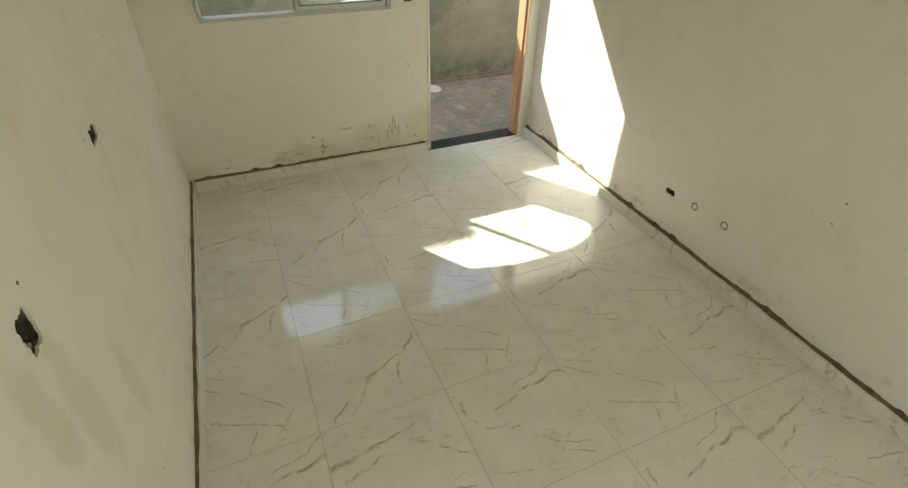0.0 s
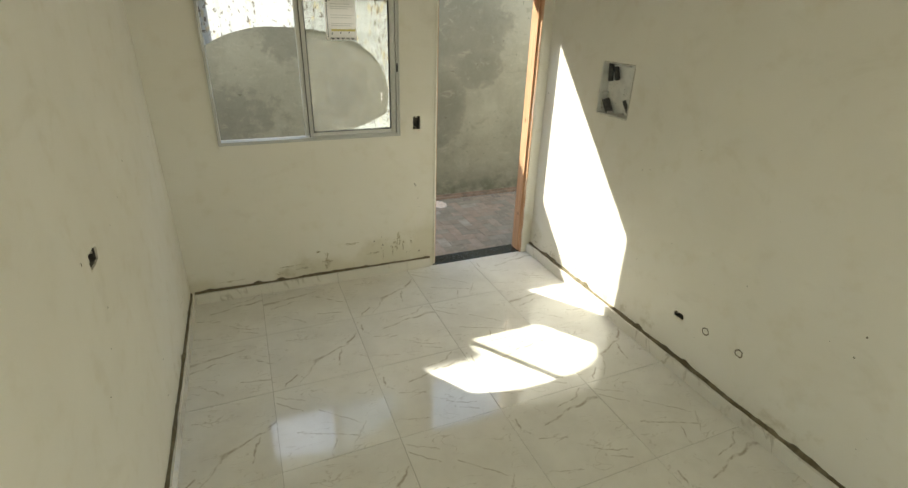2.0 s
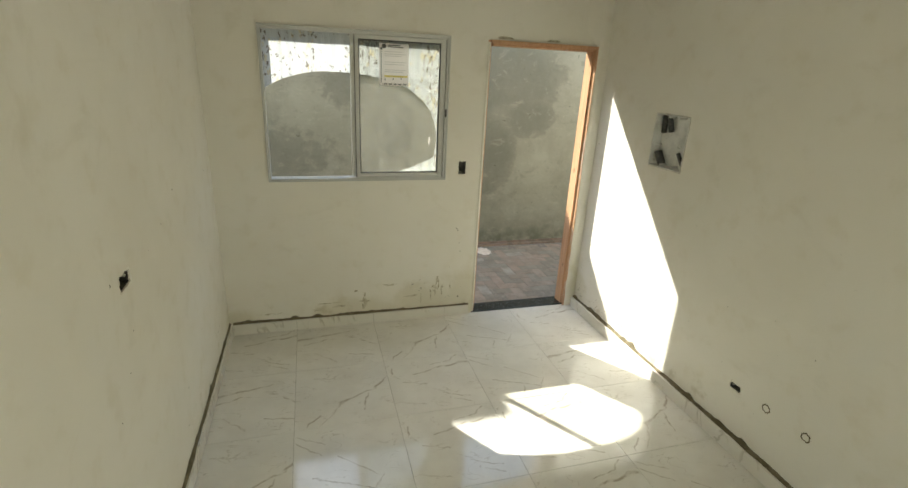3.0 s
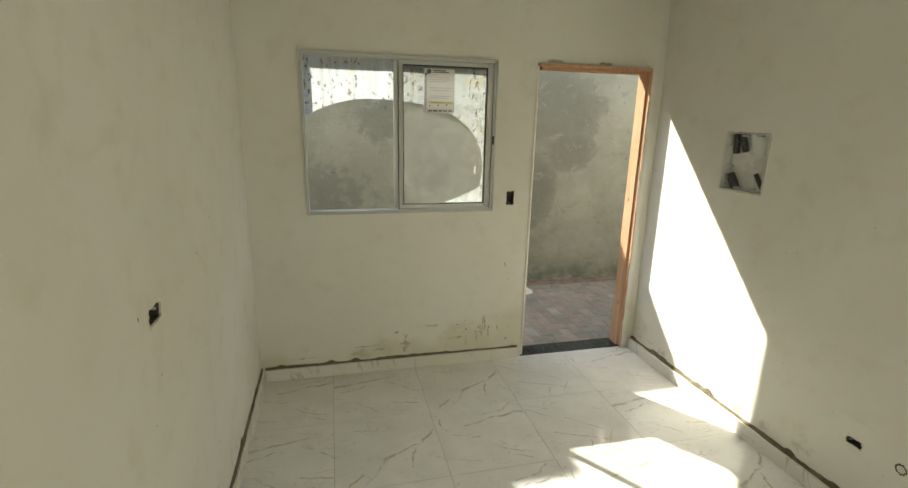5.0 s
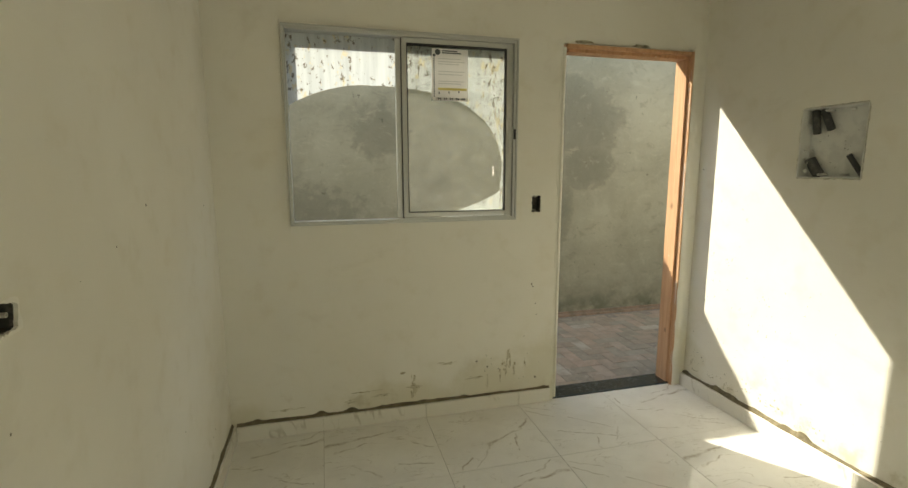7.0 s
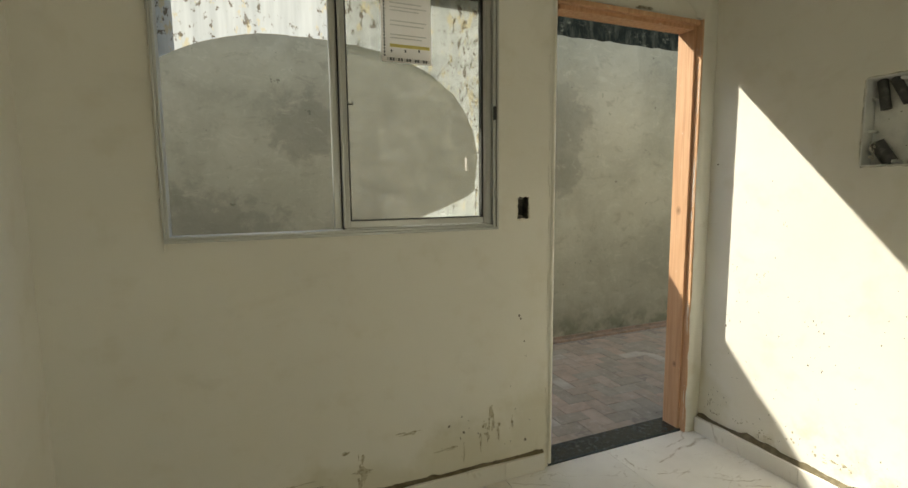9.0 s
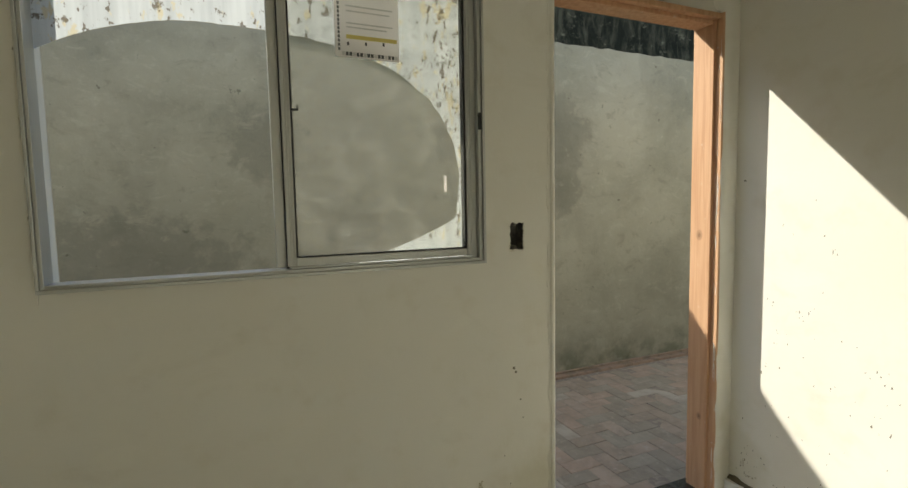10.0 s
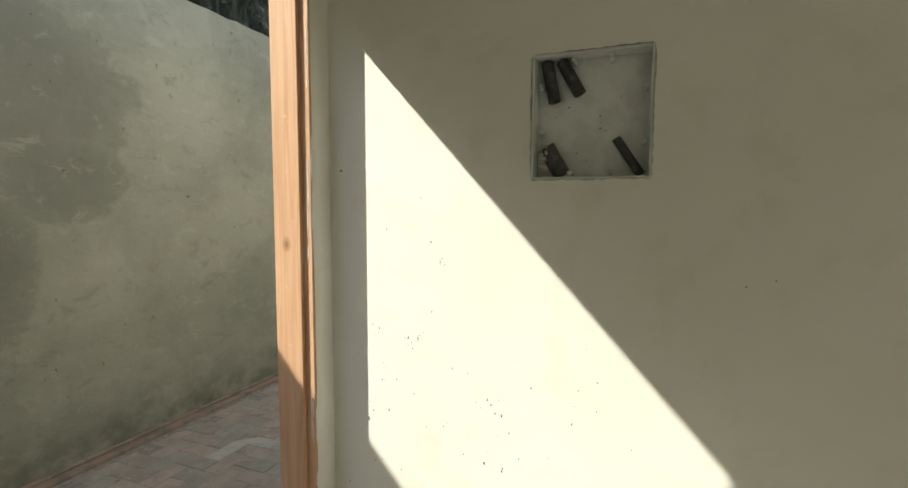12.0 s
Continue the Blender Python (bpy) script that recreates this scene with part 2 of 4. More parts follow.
def aluminium():
    m = material("mill_finish_aluminium", (0.5, 0.51, 0.5), 0.38, 0.55)
    k = Net(m)
    f = k.noise(k.coords("Object", (30, 30, 2)), 5, 4)
    spots = k.ramp(k.noise(k.coords("Object"), 55, 4, 0.7), 0.60, 0.72)
    k.base(k.mix(k.math("MULTIPLY", spots, 0.6), k.mix(f, (0.46, 0.47, 0.46), (0.56, 0.57, 0.55)), (0.62, 0.60, 0.54)))
    k.rough(k.ramp(f, 0.3, 0.7, 0.28, 0.46))
    return m


def film_sheet():
    """Milky plastic film, spattered with plaster and mortar, that lets light through."""
    m = material("milky_film", (0.8, 0.82, 0.83), 0.7)
    k = Net(m)
    p = k.coords("Object")
    streak = k.noise(k.coords("Object", (9, 1, 0.7)), 3.0, 4, 0.6)
    clump = k.noise(p, 4.2, 3, 0.6)
    speck = k.noise(k.coords("Object", (1.3, 1, 0.8)), 34, 5, 0.72)
    brown = k.ramp(k.math("MULTIPLY", speck, k.ramp(clump, 0.25, 0.65, 0.90, 1.12)), 0.60, 0.64)
    gold = k.ramp(k.math("MULTIPLY", k.noise(k.coords("Object", (1.4, 1, 0.6), (0, 0.3, 0)), 27, 5, 0.7), k.ramp(clump, 0.3, 0.65, 0.90, 1.12)), 0.605, 0.64)
    c = k.mix(k.ramp(streak, 0.3, 0.7), (0.62, 0.65, 0.66), (0.49, 0.52, 0.535))
    c = k.mix(k.math("MULTIPLY", gold, 0.9), c, (0.62, 0.56, 0.40))
    c = k.mix(k.math("MULTIPLY", brown, 0.85), c, (0.13, 0.10, 0.065))
    dif, trn, mix = k.n.new("ShaderNodeBsdfDiffuse"), k.n.new("ShaderNodeBsdfTranslucent"), k.n.new("ShaderNodeMixShader")
    mix.inputs[0].default_value = 0.58
    k.l.new(c, dif.inputs[0])
    k.l.new(c, trn.inputs[0])
    k.l.new(dif.outputs[0], mix.inputs[1])
    k.l.new(trn.outputs[0], mix.inputs[2])
    k.l.new(mix.outputs[0], k.n["Material Output"].inputs["Surface"])
    return m


def dusty_glass():
    m = material("dusty_glass")
    k = Net(m)
    smear = k.noise(k.coords("Object", (2, 1, 4), (0, 0.12, 0)), 5.0, 8, 0.8, 0.3)
    drop = k.ramp(k.noise(k.coords("Object", (1, 1, 2.4), (0, 0.1, 0)), 32, 5, 0.7), 0.61, 0.69, 0.0, 0.05)
    clear, trn, gloss = k.n.new("ShaderNodeBsdfTransparent"), k.n.new("ShaderNodeBsdfTranslucent"), k.n.new("ShaderNodeBsdfGlossy")
    trn.inputs[0].default_value = (0.40, 0.395, 0.36, 1)
    clear.inputs[0].default_value = (0.925, 0.925, 0.905, 1)
    gloss.inputs["Roughness"].default_value = 0.03
    a, b, fres = k.n.new("ShaderNodeMixShader"), k.n.new("ShaderNodeMixShader"), k.n.new("ShaderNodeLayerWeight")
    wipe = k.noise(k.coords("Object", (3, 1, 26), (0, 0.10, 0)), 5.0, 6, 0.75, 0.2)
    spot = k.ramp(k.noise(k.coords("Object", (0.8, 1, 1.5), (0, 0.2, 0)), 21, 4, 0.7), 0.70, 0.75, 0.0, 0.16)
    spot = k.math("MULTIPLY", spot, k.ramp(k.noise(k.coords("Object"), 5.0, 4, 0.6), 0.42, 0.58))
    dirt = k.math("ADD", k.math("ADD", k.ramp(smear, 0.33, 0.72, 0.034, 0.056), k.ramp(k.math("MULTIPLY_ADD", wipe, 0.5, k.math("MULTIPLY", k.noise(k.coords("Object", (1, 1, 1.3)), 11, 5, 0.65), 0.5)), 0.47, 0.68, 0.0, 0.07)), k.math("ADD", drop, spot))
    k.l.new(dirt, a.inputs[0])
    k.l.new(clear.outputs[0], a.inputs[1])
    k.l.new(trn.outputs[0], a.inputs[2])
    k.l.new(k.math("MULTIPLY_ADD", k.math("POWER", fres.outputs["Facing"], 4.0), 0.08, 0.001), b.inputs[0])
    k.l.new(a.outputs[0], b.inputs[1])
    k.l.new(gloss.outputs[0], b.inputs[2])
    k.l.new(b.outputs[0], k.n["Material Output"].inputs["Surface"])
    return m


def speckled(name, a, b, scale, rough, share=(0.45, 0.6)):
    m = material(name, a, rough)
    k = Net(m)
    n = k.noise(k.coords("Object"), scale, 5, 0.65)
    k.base(k.mix(k.ramp(n, *share), a, b))
    k.bump(n, 0.25, 0.004)
    return m


def paver_stone():
    m = material("worn_concrete_paver", rough=0.85, spec=0.25)
    k = Net(m)
    info = k.n.new("ShaderNodeObjectInfo")
    geo = k.n.new("ShaderNodeNewGeometry")
    pick = k.math("FRACT", k.math("ADD", info.outputs["Random"], geo.outputs["Random Per Island"]))
    r = k.n.new("ShaderNodeValToRGB")
    r.color_ramp.interpolation = "CONSTANT"
    shades = ((0.0, (0.336, 0.256, 0.19)), (0.18, (0.286, 0.238, 0.18)), (0.34, (0.391, 0.281, 0.208)), (0.52, (0.317, 0.269, 0.205)), (0.68, (0.391, 0.297, 0.224)), (0.82, (0.36, 0.272, 0.205)), (0.95, (0.41, 0.346, 0.27)))
    while len(r.color_ramp.elements) < len(shades):
        r.color_ramp.elements.new(0.5)
    for e, (at, c) in zip(r.color_ramp.elements, shades):
        e.position, e.color = at, (*c, 1)
    k.l.new(pick, r.inputs[0])
    g = k.n.new("ShaderNodeNewGeometry").outputs["Position"]
    fine, mid = k.noise(g, 60, 6, 0.75), k.noise(g, 9, 6, 0.7)
    c = k.mix(k.math("MULTIPLY", k.ramp(mid, 0.38, 0.68), 0.5), r.outputs[0], (0.19, 0.16, 0.12))
    c = k.mix(k.math("MULTIPLY", k.ramp(k.noise(g, 21, 5, 0.7), 0.52, 0.72), 0.4), c, (0.48, 0.41, 0.33))
    c = k.mix(k.math("MULTIPLY", k.ramp(fine, 0.55, 0.75), 0.35), c, (0.42, 0.39, 0.36))
    k.base(c)
    k.bump(fine, 0.4, 0.004)
    return m


def thin_paper():
    m = material("sticker_paper")
    k = Net(m)
    c = k.mix(k.noise(k.coords("Object"), 30, 4), (0.90, 0.855, 0.83), (0.84, 0.79, 0.77))
    dif, trn, mix = k.n.new("ShaderNodeBsdfDiffuse"), k.n.new("ShaderNodeBsdfTranslucent"), k.n.new("ShaderNodeMixShader")
    mix.inputs[0].default_value = 0.78
    k.l.new(c, dif.inputs[0])
    k.l.new(c, trn.inputs[0])
    k.l.new(dif.outputs[0], mix.inputs[1])
    k.l.new(trn.outputs[0], mix.inputs[2])
    k.l.new(mix.outputs[0], k.n["Material Output"].inputs["Surface"])
    return m


PAINT = wall_paint()
CEILING_PAINT = speckled("ceiling_paint", (0.78, 0.765, 0.71), (0.73, 0.715, 0.66), 5, 0.75)
PLASTER = cement("grey_cement_plaster", (0.325, 0.304, 0.235), (0.272, 0.257, 0.196), 0.5)
HOUSE_RENDER = cement("outside_render", (0.70, 0.67, 0.58), (0.62, 0.59, 0.50))
MOULD = mouldy("black_moulded_concrete")
SLAB = cement("concrete_bed", (0.30, 0.28, 0.24), (0.22, 0.205, 0.18))
SOIL = speckled("bare_soil", (0.16, 0.13, 0.10), (0.22, 0.19, 0.15), 3, 0.95)
MORTAR = speckled("brown_tile_mortar", (0.115, 0.095, 0.055), (0.18, 0.15, 0.095), 14, 0.9)
GROUT = speckled("grey_grout", (0.36, 0.33, 0.27), (0.28, 0.255, 0.205), 14, 0.85)
GRANITE = speckled("dark_green_granite", (0.022, 0.028, 0.028), (0.085, 0.095, 0.09), 48, 0.24, (0.52, 0.68))
WOOD = wood("red_cedar_wood", (0.61, 0.37, 0.22), (0.505, 0.28, 0.155))
ALU = aluminium()
GASKET = material("black_rubber", (0.025, 0.025, 0.025), 0.6)
FILM = film_sheet()
GLASS = dusty_glass()
PAVER = paver_stone()
JOINT = speckled("paving_joint_sand", (0.22, 0.175, 0.135), (0.30, 0.245, 0.19), 30, 0.95)
KERB = speckled("red_brick_edging", (0.29, 0.195, 0.135), (0.20, 0.145, 0.10), 12, 0.85)
BOX_GREY = speckled("grey_box_plastic", (0.76, 0.765, 0.735), (0.66, 0.665, 0.64), 9, 0.5)
BOX_BLACK = speckled("black_box_plastic", (0.045, 0.044, 0.038), (0.13, 0.12, 0.10), 30, 0.55)
CONDUIT = speckled("black_corrugated_conduit", (0.055, 0.056, 0.053), (0.15, 0.15, 0.14), 26, 0.6, (0.5, 0.75))
SPLASH = speckled("dried_plaster_splash", (0.55, 0.53, 0.47), (0.42, 0.40, 0.34), 40, 0.9)
SPECK = material("dark_gouge", (0.17, 0.155, 0.11), 0.9)
SMUDGE = speckled("mould_smudge", (0.55, 0.51, 0.39), (0.33, 0.295, 0.20), 45, 0.9)
PAPER = thin_paper()
INK = material("dark_print", (0.10, 0.10, 0.10), 0.6)
FAINT = material("pale_print", (0.62, 0.59, 0.57), 0.6)
YELLOW = material("yellow_print", (0.78, 0.66, 0.22), 0.6)
MARBLE = [
    marble("veined_porcelain", [(-0.4, 0.34, 0.32, 0.53, 0.02, 0.045), (0.32, 0.53, 0.94, 0.6, 0.05, 0.085), (0.04, 0.65, 0.57, 0.76, 0.018, 0.03),
                                (0.57, 0.76, 0.78, 0.93, 0.03, 0.022), (0.15, -0.46, 0.61, -0.65, 0.022, 0.02), (0.3, -0.67, 0.61, -0.84, 0.025, 0.03),
                                (-0.86, 0.65, -0.89, 0.42, 0.035, 0.02), (-0.86, -0.56, -0.31, -0.74, 0.016, 0.014), (-0.7, 0.1, -0.2, -0.05, 0.014, 0.018)], 1),
    marble("veined_porcelain_dark", [(0.34, 0.63, -0.23, 0.47, 0.02, 0.045), (-0.23, 0.47, -0.94, 0.35, 0.05, 0.085), (-0.24, 0.26, -0.82, 0.1, 0.02, 0.045),
                                     (0.14, 0.38, 0.41, 0.33, 0.02, 0.02), (0.2, -0.5, 0.8, -0.62, 0.018, 0.025), (-0.5, -0.4, -0.1, -0.75, 0.02, 0.03),
                                     (0.55, 0.1, 0.9, -0.15, 0.03, 0.02)], 2),
    marble("veined_porcelain_knotted", [(0.94, 0.38, 0.69, 0.06, 0.025, 0.06), (0.7, 0.0, 0.26, -0.12, 0.03, 0.035), (0.26, -0.12, -0.06, -0.32, 0.035, 0.08),
                                        (-0.07, -0.35, -0.51, -0.95, 0.04, 0.02), (0.52, -0.14, 0.35, -0.65, 0.03, 0.025), (-0.53, -0.62, -0.77, -0.96, 0.03, 0.02),
                                        (-0.6, 0.6, 0.0, 0.5, 0.018, 0.022)], 3),
    marble("veined_porcelain_light", [(-0.96, 0.84, -0.44, 0.52, 0.025, 0.02), (-0.96, 0.65, -0.52, 0.25, 0.022, 0.016), (0.34, -0.68, -0.68, -0.23, 0.02, 0.024),
                                      (-0.25, 0.19, 0.45, -0.4, 0.022, 0.02), (0.51, -0.37, 0.16, -0.95, 0.02, 0.016), (-0.03, -0.61, -0.16, -0.94, 0.02, 0.02)], 4),
]


# ---- mesh helpers ----
def link(name, bm, mat, parent=None, label="", smooth=False):
    me = bpy.data.meshes.new(name)
    bmesh.ops.recalc_face_normals(bm, faces=bm.faces)
    bm.to_mesh(me)
    bm.free()
    if mat is not None:
        me.materials.append(mat)
    if smooth:
        me.shade_smooth()
    ob = new(name, me)
    ob.parent = parent
    if label:
        ob["label"] = label
    return ob


def part(name, bm, mat, parent, label="", smooth=False):
    return link(name, bm, mat, parent, label, smooth)


def base_at(name, x, y, z, label, category, group="", kind=""):
    ob = new(name)
    ob.location = (x, y, z)
    ob.empty_display_size = 0.05
    return tagged(ob, label, category, group, kind)


def box(bm, lo, hi, bevel=0.0):
    vs = [bm.verts.new((x, y, z)) for z in (lo[2], hi[2]) for y in (lo[1], hi[1]) for x in (lo[0], hi[0])]
    fs = [bm.faces.new([vs[i] for i in f]) for f in ((0, 2, 3, 1), (4, 5, 7, 6), (0, 1, 5, 4), (2, 6, 7, 3), (0, 4, 6, 2), (1, 3, 7, 5))]
    if bevel:
        es = list({e for f in fs for e in f.edges})
        bmesh.ops.bevel(bm, geom=es, offset=bevel, segments=2, affect="EDGES", profile=0.6)
    return bm


def boxed(lo, hi, bevel=0.0):
    return box(bmesh.new(), lo, hi, bevel)


def rod(a, b, r, ridges=0, sides=12, hollow=0.0):
    """A round pipe from a to b, with corrugations if ridges is given; hollow: depth of its open end at b."""
    bm = bmesh.new()
    a, b = Vector(a), Vector(b)
    d = (b - a).normalized()
    u = d.orthogonal().normalized()
    v = d.cross(u)
    steps = max(2, ridges * 2)
    rings = [(i / (steps - 1), r * (1.0 if ridges == 0 or i % 2 else 0.88)) for i in range(steps)]
    if hollow:
        rings += [(1.0, r * 0.74), (1.0 - hollow / (b - a).length, r * 0.72)]
    loops = []
    for t, q in rings:
        c = a.lerp(b, t)
        loops.append([bm.verts.new(c + q * (math.cos(k * math.tau / sides) * u + math.sin(k * math.tau / sides) * v)) for k in range(sides)])
    for m, n in zip(loops, loops[1:]):
        for k in range(sides):
            bm.faces.new((m[k], m[(k + 1) % sides], n[(k + 1) % sides], n[k]))
    bm.faces.new(loops[0])
    bm.faces.new(loops[-1])
    return bm


def pierced(axis, near, far, u0, u1, z0, z1, holes, step=0.0):
    """A wall across one axis, between near and far, with rectangular openings (u0, u1, z0, z1) right through it."""
    us = sorted({u0, u1, *[v for h in holes for v in h[:2]]})
    zs = sorted({z0, z1, *[v for h in holes for v in h[2:]]})
    bm, memo = bmesh.new(), {}

    def vert(u, d, z):
        key = (round(u, 5), d, round(z, 5))
        if key not in memo:
            memo[key] = bm.verts.new((d, u, z) if axis == "x" else (u, d, z))
        return memo[key]

    def solid(i, j):
        if not (0 <= i < len(us) - 1 and 0 <= j < len(zs) - 1):
            return False
        u, z = (us[i] + us[i + 1]) / 2, (zs[j] + zs[j + 1]) / 2
        return not any(h[0] < u < h[1] and h[2] < z < h[3] for h in holes)

    for i in range(len(us) - 1):
        for j in range(len(zs) - 1):
            if not solid(i, j):
                continue
            a, b, c, d = us[i], us[i + 1], zs[j], zs[j + 1]
            for depth in (near, far):
                bm.faces.new([vert(u, depth, z) for u, z in ((a, c), (b, c), (b, d), (a, d))])
            for there, e in ((solid(i - 1, j), ((a, c), (a, d))), (solid(i + 1, j), ((b, c), (b, d))), (solid(i, j - 1), ((a, c), (b, c))), (solid(i, j + 1), ((a, d), (b, d)))):
                if not there:
                    (p, q), (r, s) = e
                    bm.faces.new((vert(p, near, q), vert(r, near, s), vert(r, far, s), vert(p, far, q)))
    return bm


def onto(wall, u, z, proud=0.0):
    """A place on a wall's face: u runs along the wall."""
    return {"north": (u, FAR - proud, z), "jamb": (2.7145 - proud, u, z), "west": (proud, u, z), "east": (W - proud, u, z)}[wall]


def fleck(bm, wall, u, z, ru, rz, proud, r, sides=9):
    """A raised, ragged patch with a sloped rim."""
    low, top = [], []
    for k in range(sides):
        a, q = k * math.tau / sides, r.uniform(0.6, 1.15)
        low.append(bm.verts.new(onto(wall, u + ru * q * math.cos(a), z + rz * q * math.sin(a), 0.0004)))
        top.append(bm.verts.new(onto(wall, u + 0.8 * ru * q * math.cos(a), z + 0.8 * rz * q * math.sin(a), proud)))
    bm.faces.new(top)
    for k in range(sides):
        bm.faces.new((low[k], low[(k + 1) % sides], top[(k + 1) % sides], top[k]))


# ---- large structure ----
BOX = (2.998, 3.306, 1.388, 1.720)
OUTLETS = ((2.246, 2.360, 1.166, 1.224), (1.303, 1.380, 1.142, 1.238))
SWITCH = (1.690, 1.752, 1.180, 1.283)
STUB = (2.214, 2.290, 0.338, 0.378)
# unseen openings, made up to hold the fill lamps
SIDE_OPEN = (-2.15, -1.05, 0.3, 2.2)

tagged(link("wall_north", pierced("y", FAR, OUT, -THICK, W + THICK, -0.1, HIGH, [WIN, (DOOR[0], DOOR[1], -0.1, DOOR[3]), SWITCH]), PAINT),
       "cream painted plaster wall with a window and a doorway", "wall", kind="structure")
tagged(link("wall_west", pierced("x", -THICK, 0.0, REAR - THICK, FAR, -0.1, HIGH, [*OUTLETS, SIDE_OPEN]), PAINT), "cream painted plaster wall with open outlet boxes", "wall", kind="structure")
tagged(link("wall_east", pierced("x", W, W + THICK, REAR - THICK, FAR, -0.1, HIGH, [BOX, STUB, SIDE_OPEN]), PAINT), "cream plaster wall with an open electrical box", "wall", kind="structure")
tagged(link("wall_south", pierced("y", REAR - THICK, REAR, 0.0, W, -0.1, HIGH, []), PAINT), "cream painted plaster wall behind the walk", "wall", kind="structure")
tagged(link("ceiling", boxed((-THICK, REAR - THICK, HIGH), (W + THICK, OUT, HIGH + 0.12)), CEILING_PAINT), "plain off-white ceiling slab", "ceiling", kind="structure")
floor = tagged(link("floor", boxed((0, REAR, -0.1), (W, FAR, -0.0025)), GROUT), "glossy white marble-look porcelain tile floor", "floor", kind="structure")
ground = bmesh.new()
bmesh.ops.create_grid(ground, x_segments=24, y_segments=24, size=400)
for v in ground.verts:
    v.co.z = -0.12
tagged(link("ground", ground, SOIL), "bare brown earth around the house", "ground", kind="structure")
# outside skin of the house, so that the yard sees render and not paint
tagged(link("wall_outside", pierced("y", OUT + 0.001, OUT + 0.006, -3.2, 7.5, -0.12, HIGH + 0.12, [(WIN[0], WIN[1], WIN[2], WIN[3]), (DOOR[0], DOOR[1], -0.12, DOOR[3])]), HOUSE_RENDER),
       "grey rendered outside face of the house", "wall", kind="structure")

# bricks closing the backs of the wiring recesses
for at, a in (("east", BOX), ("east", STUB), ("west", OUTLETS[0]), ("west", OUTLETS[1])):
    x = W + THICK if at == "east" else -THICK - 0.03
    tagged(link("wall_backing", boxed((x + 0.001, a[0] - 0.04, a[2] - 0.04), (x + 0.029, a[1] + 0.04, a[3] + 0.04)), HOUSE_RENDER), "rendered back of a wiring recess", "wall", kind="structure")

# yard
yard = link("wall_yard", boxed((-7.0, YARD_Y, -0.12), (10.0, YARD_Y + 0.13, YARD_TOP)), PLASTER)
tagged(yard, "rough grey cement plastered yard wall with damp stains", "wall", kind="structure")
lip = bmesh.new()
r = random.Random(3)
n = 120
rows = []
for i in range(n + 1):
    x = -1.5 + 9.5 * i / n
    rows.append([lip.verts.new((x, YARD_Y - 0.0004, YARD_TOP - 0.06 - r.random() * 0.02)), lip.verts.new((x, YARD_Y - 0.004, YARD_TOP + 0.002 + r.random() * 0.016)),
                 lip.verts.new((x, YARD_Y + 0.05, YARD_TOP + 0.006))])
for a, b in zip(rows, rows[1:]):
    lip.faces.new((a[0], b[0], b[1], a[1]))
    lip.faces.new((a[1], b[1], b[2], a[2]))
part("plaster_edge", lip, PLASTER, yard)
# old neighbouring house behind the yard wall
neighbour = base_at("neighbour_house", 0, 8.2, -0.12, "black mould-stained concrete neighbouring house behind the yard wall", "house")
part("wall", boxed((-2.02, 0.0, 0.0), (16.0, 0.2, 5.20)), MOULD, neighbour)
part("coping", boxed((-2.02, -0.05, 5.201), (16.0, 0.24, 5.30), 0.01), SLAB, neighbour, "cracked pale concrete coping")
# unseen block, added to cut the notch in the floor's sun patch
part("sun_notch_block", boxed((-9.0, 0.0, 0.0), (-2.03, 0.3, 6.20), 0.06), MOULD, neighbour)

# ---- door ----
door = base_at("door_1", (DOOR[0] + DOOR[1]) / 2, FAR, 0, "open doorway in a raw reddish wooden frame", "door", kind="structure")
ox = -(DOOR[0] + DOOR[1]) / 2


def jamb(x_out, x_rebate, x_stop, front=-0.014):
    """One upright of the frame: a rebate towards the room and a deeper stop towards the yard."""
    s = 1 if x_rebate > x_out else -1
    bm = bmesh.new()
    pts = [(x_out, front), (x_rebate - s * 0.004, front), (x_rebate, front + 0.004), (x_rebate, front + 0.036), (x_stop - s * 0.002, front + 0.036), (x_stop, front + 0.038), (x_stop, 0.108), (x_stop - s * 0.004, 0.112), (x_out, 0.112)]
    loops = [[bm.verts.new((x + ox, y, z)) for x, y in pts] for z in (0.0, 0.5, 1.0, 1.5, DOOR[3] - 0.002)]
    for a, b in zip(loops, loops[1:]):
        for k in range(len(pts)):
            bm.faces.new((a[k], a[(k + 1) % len(pts)], b[(k + 1) % len(pts)], b[k]))
    bm.faces.new(loops[0])
    bm.faces.new(loops[-1])
    return bm


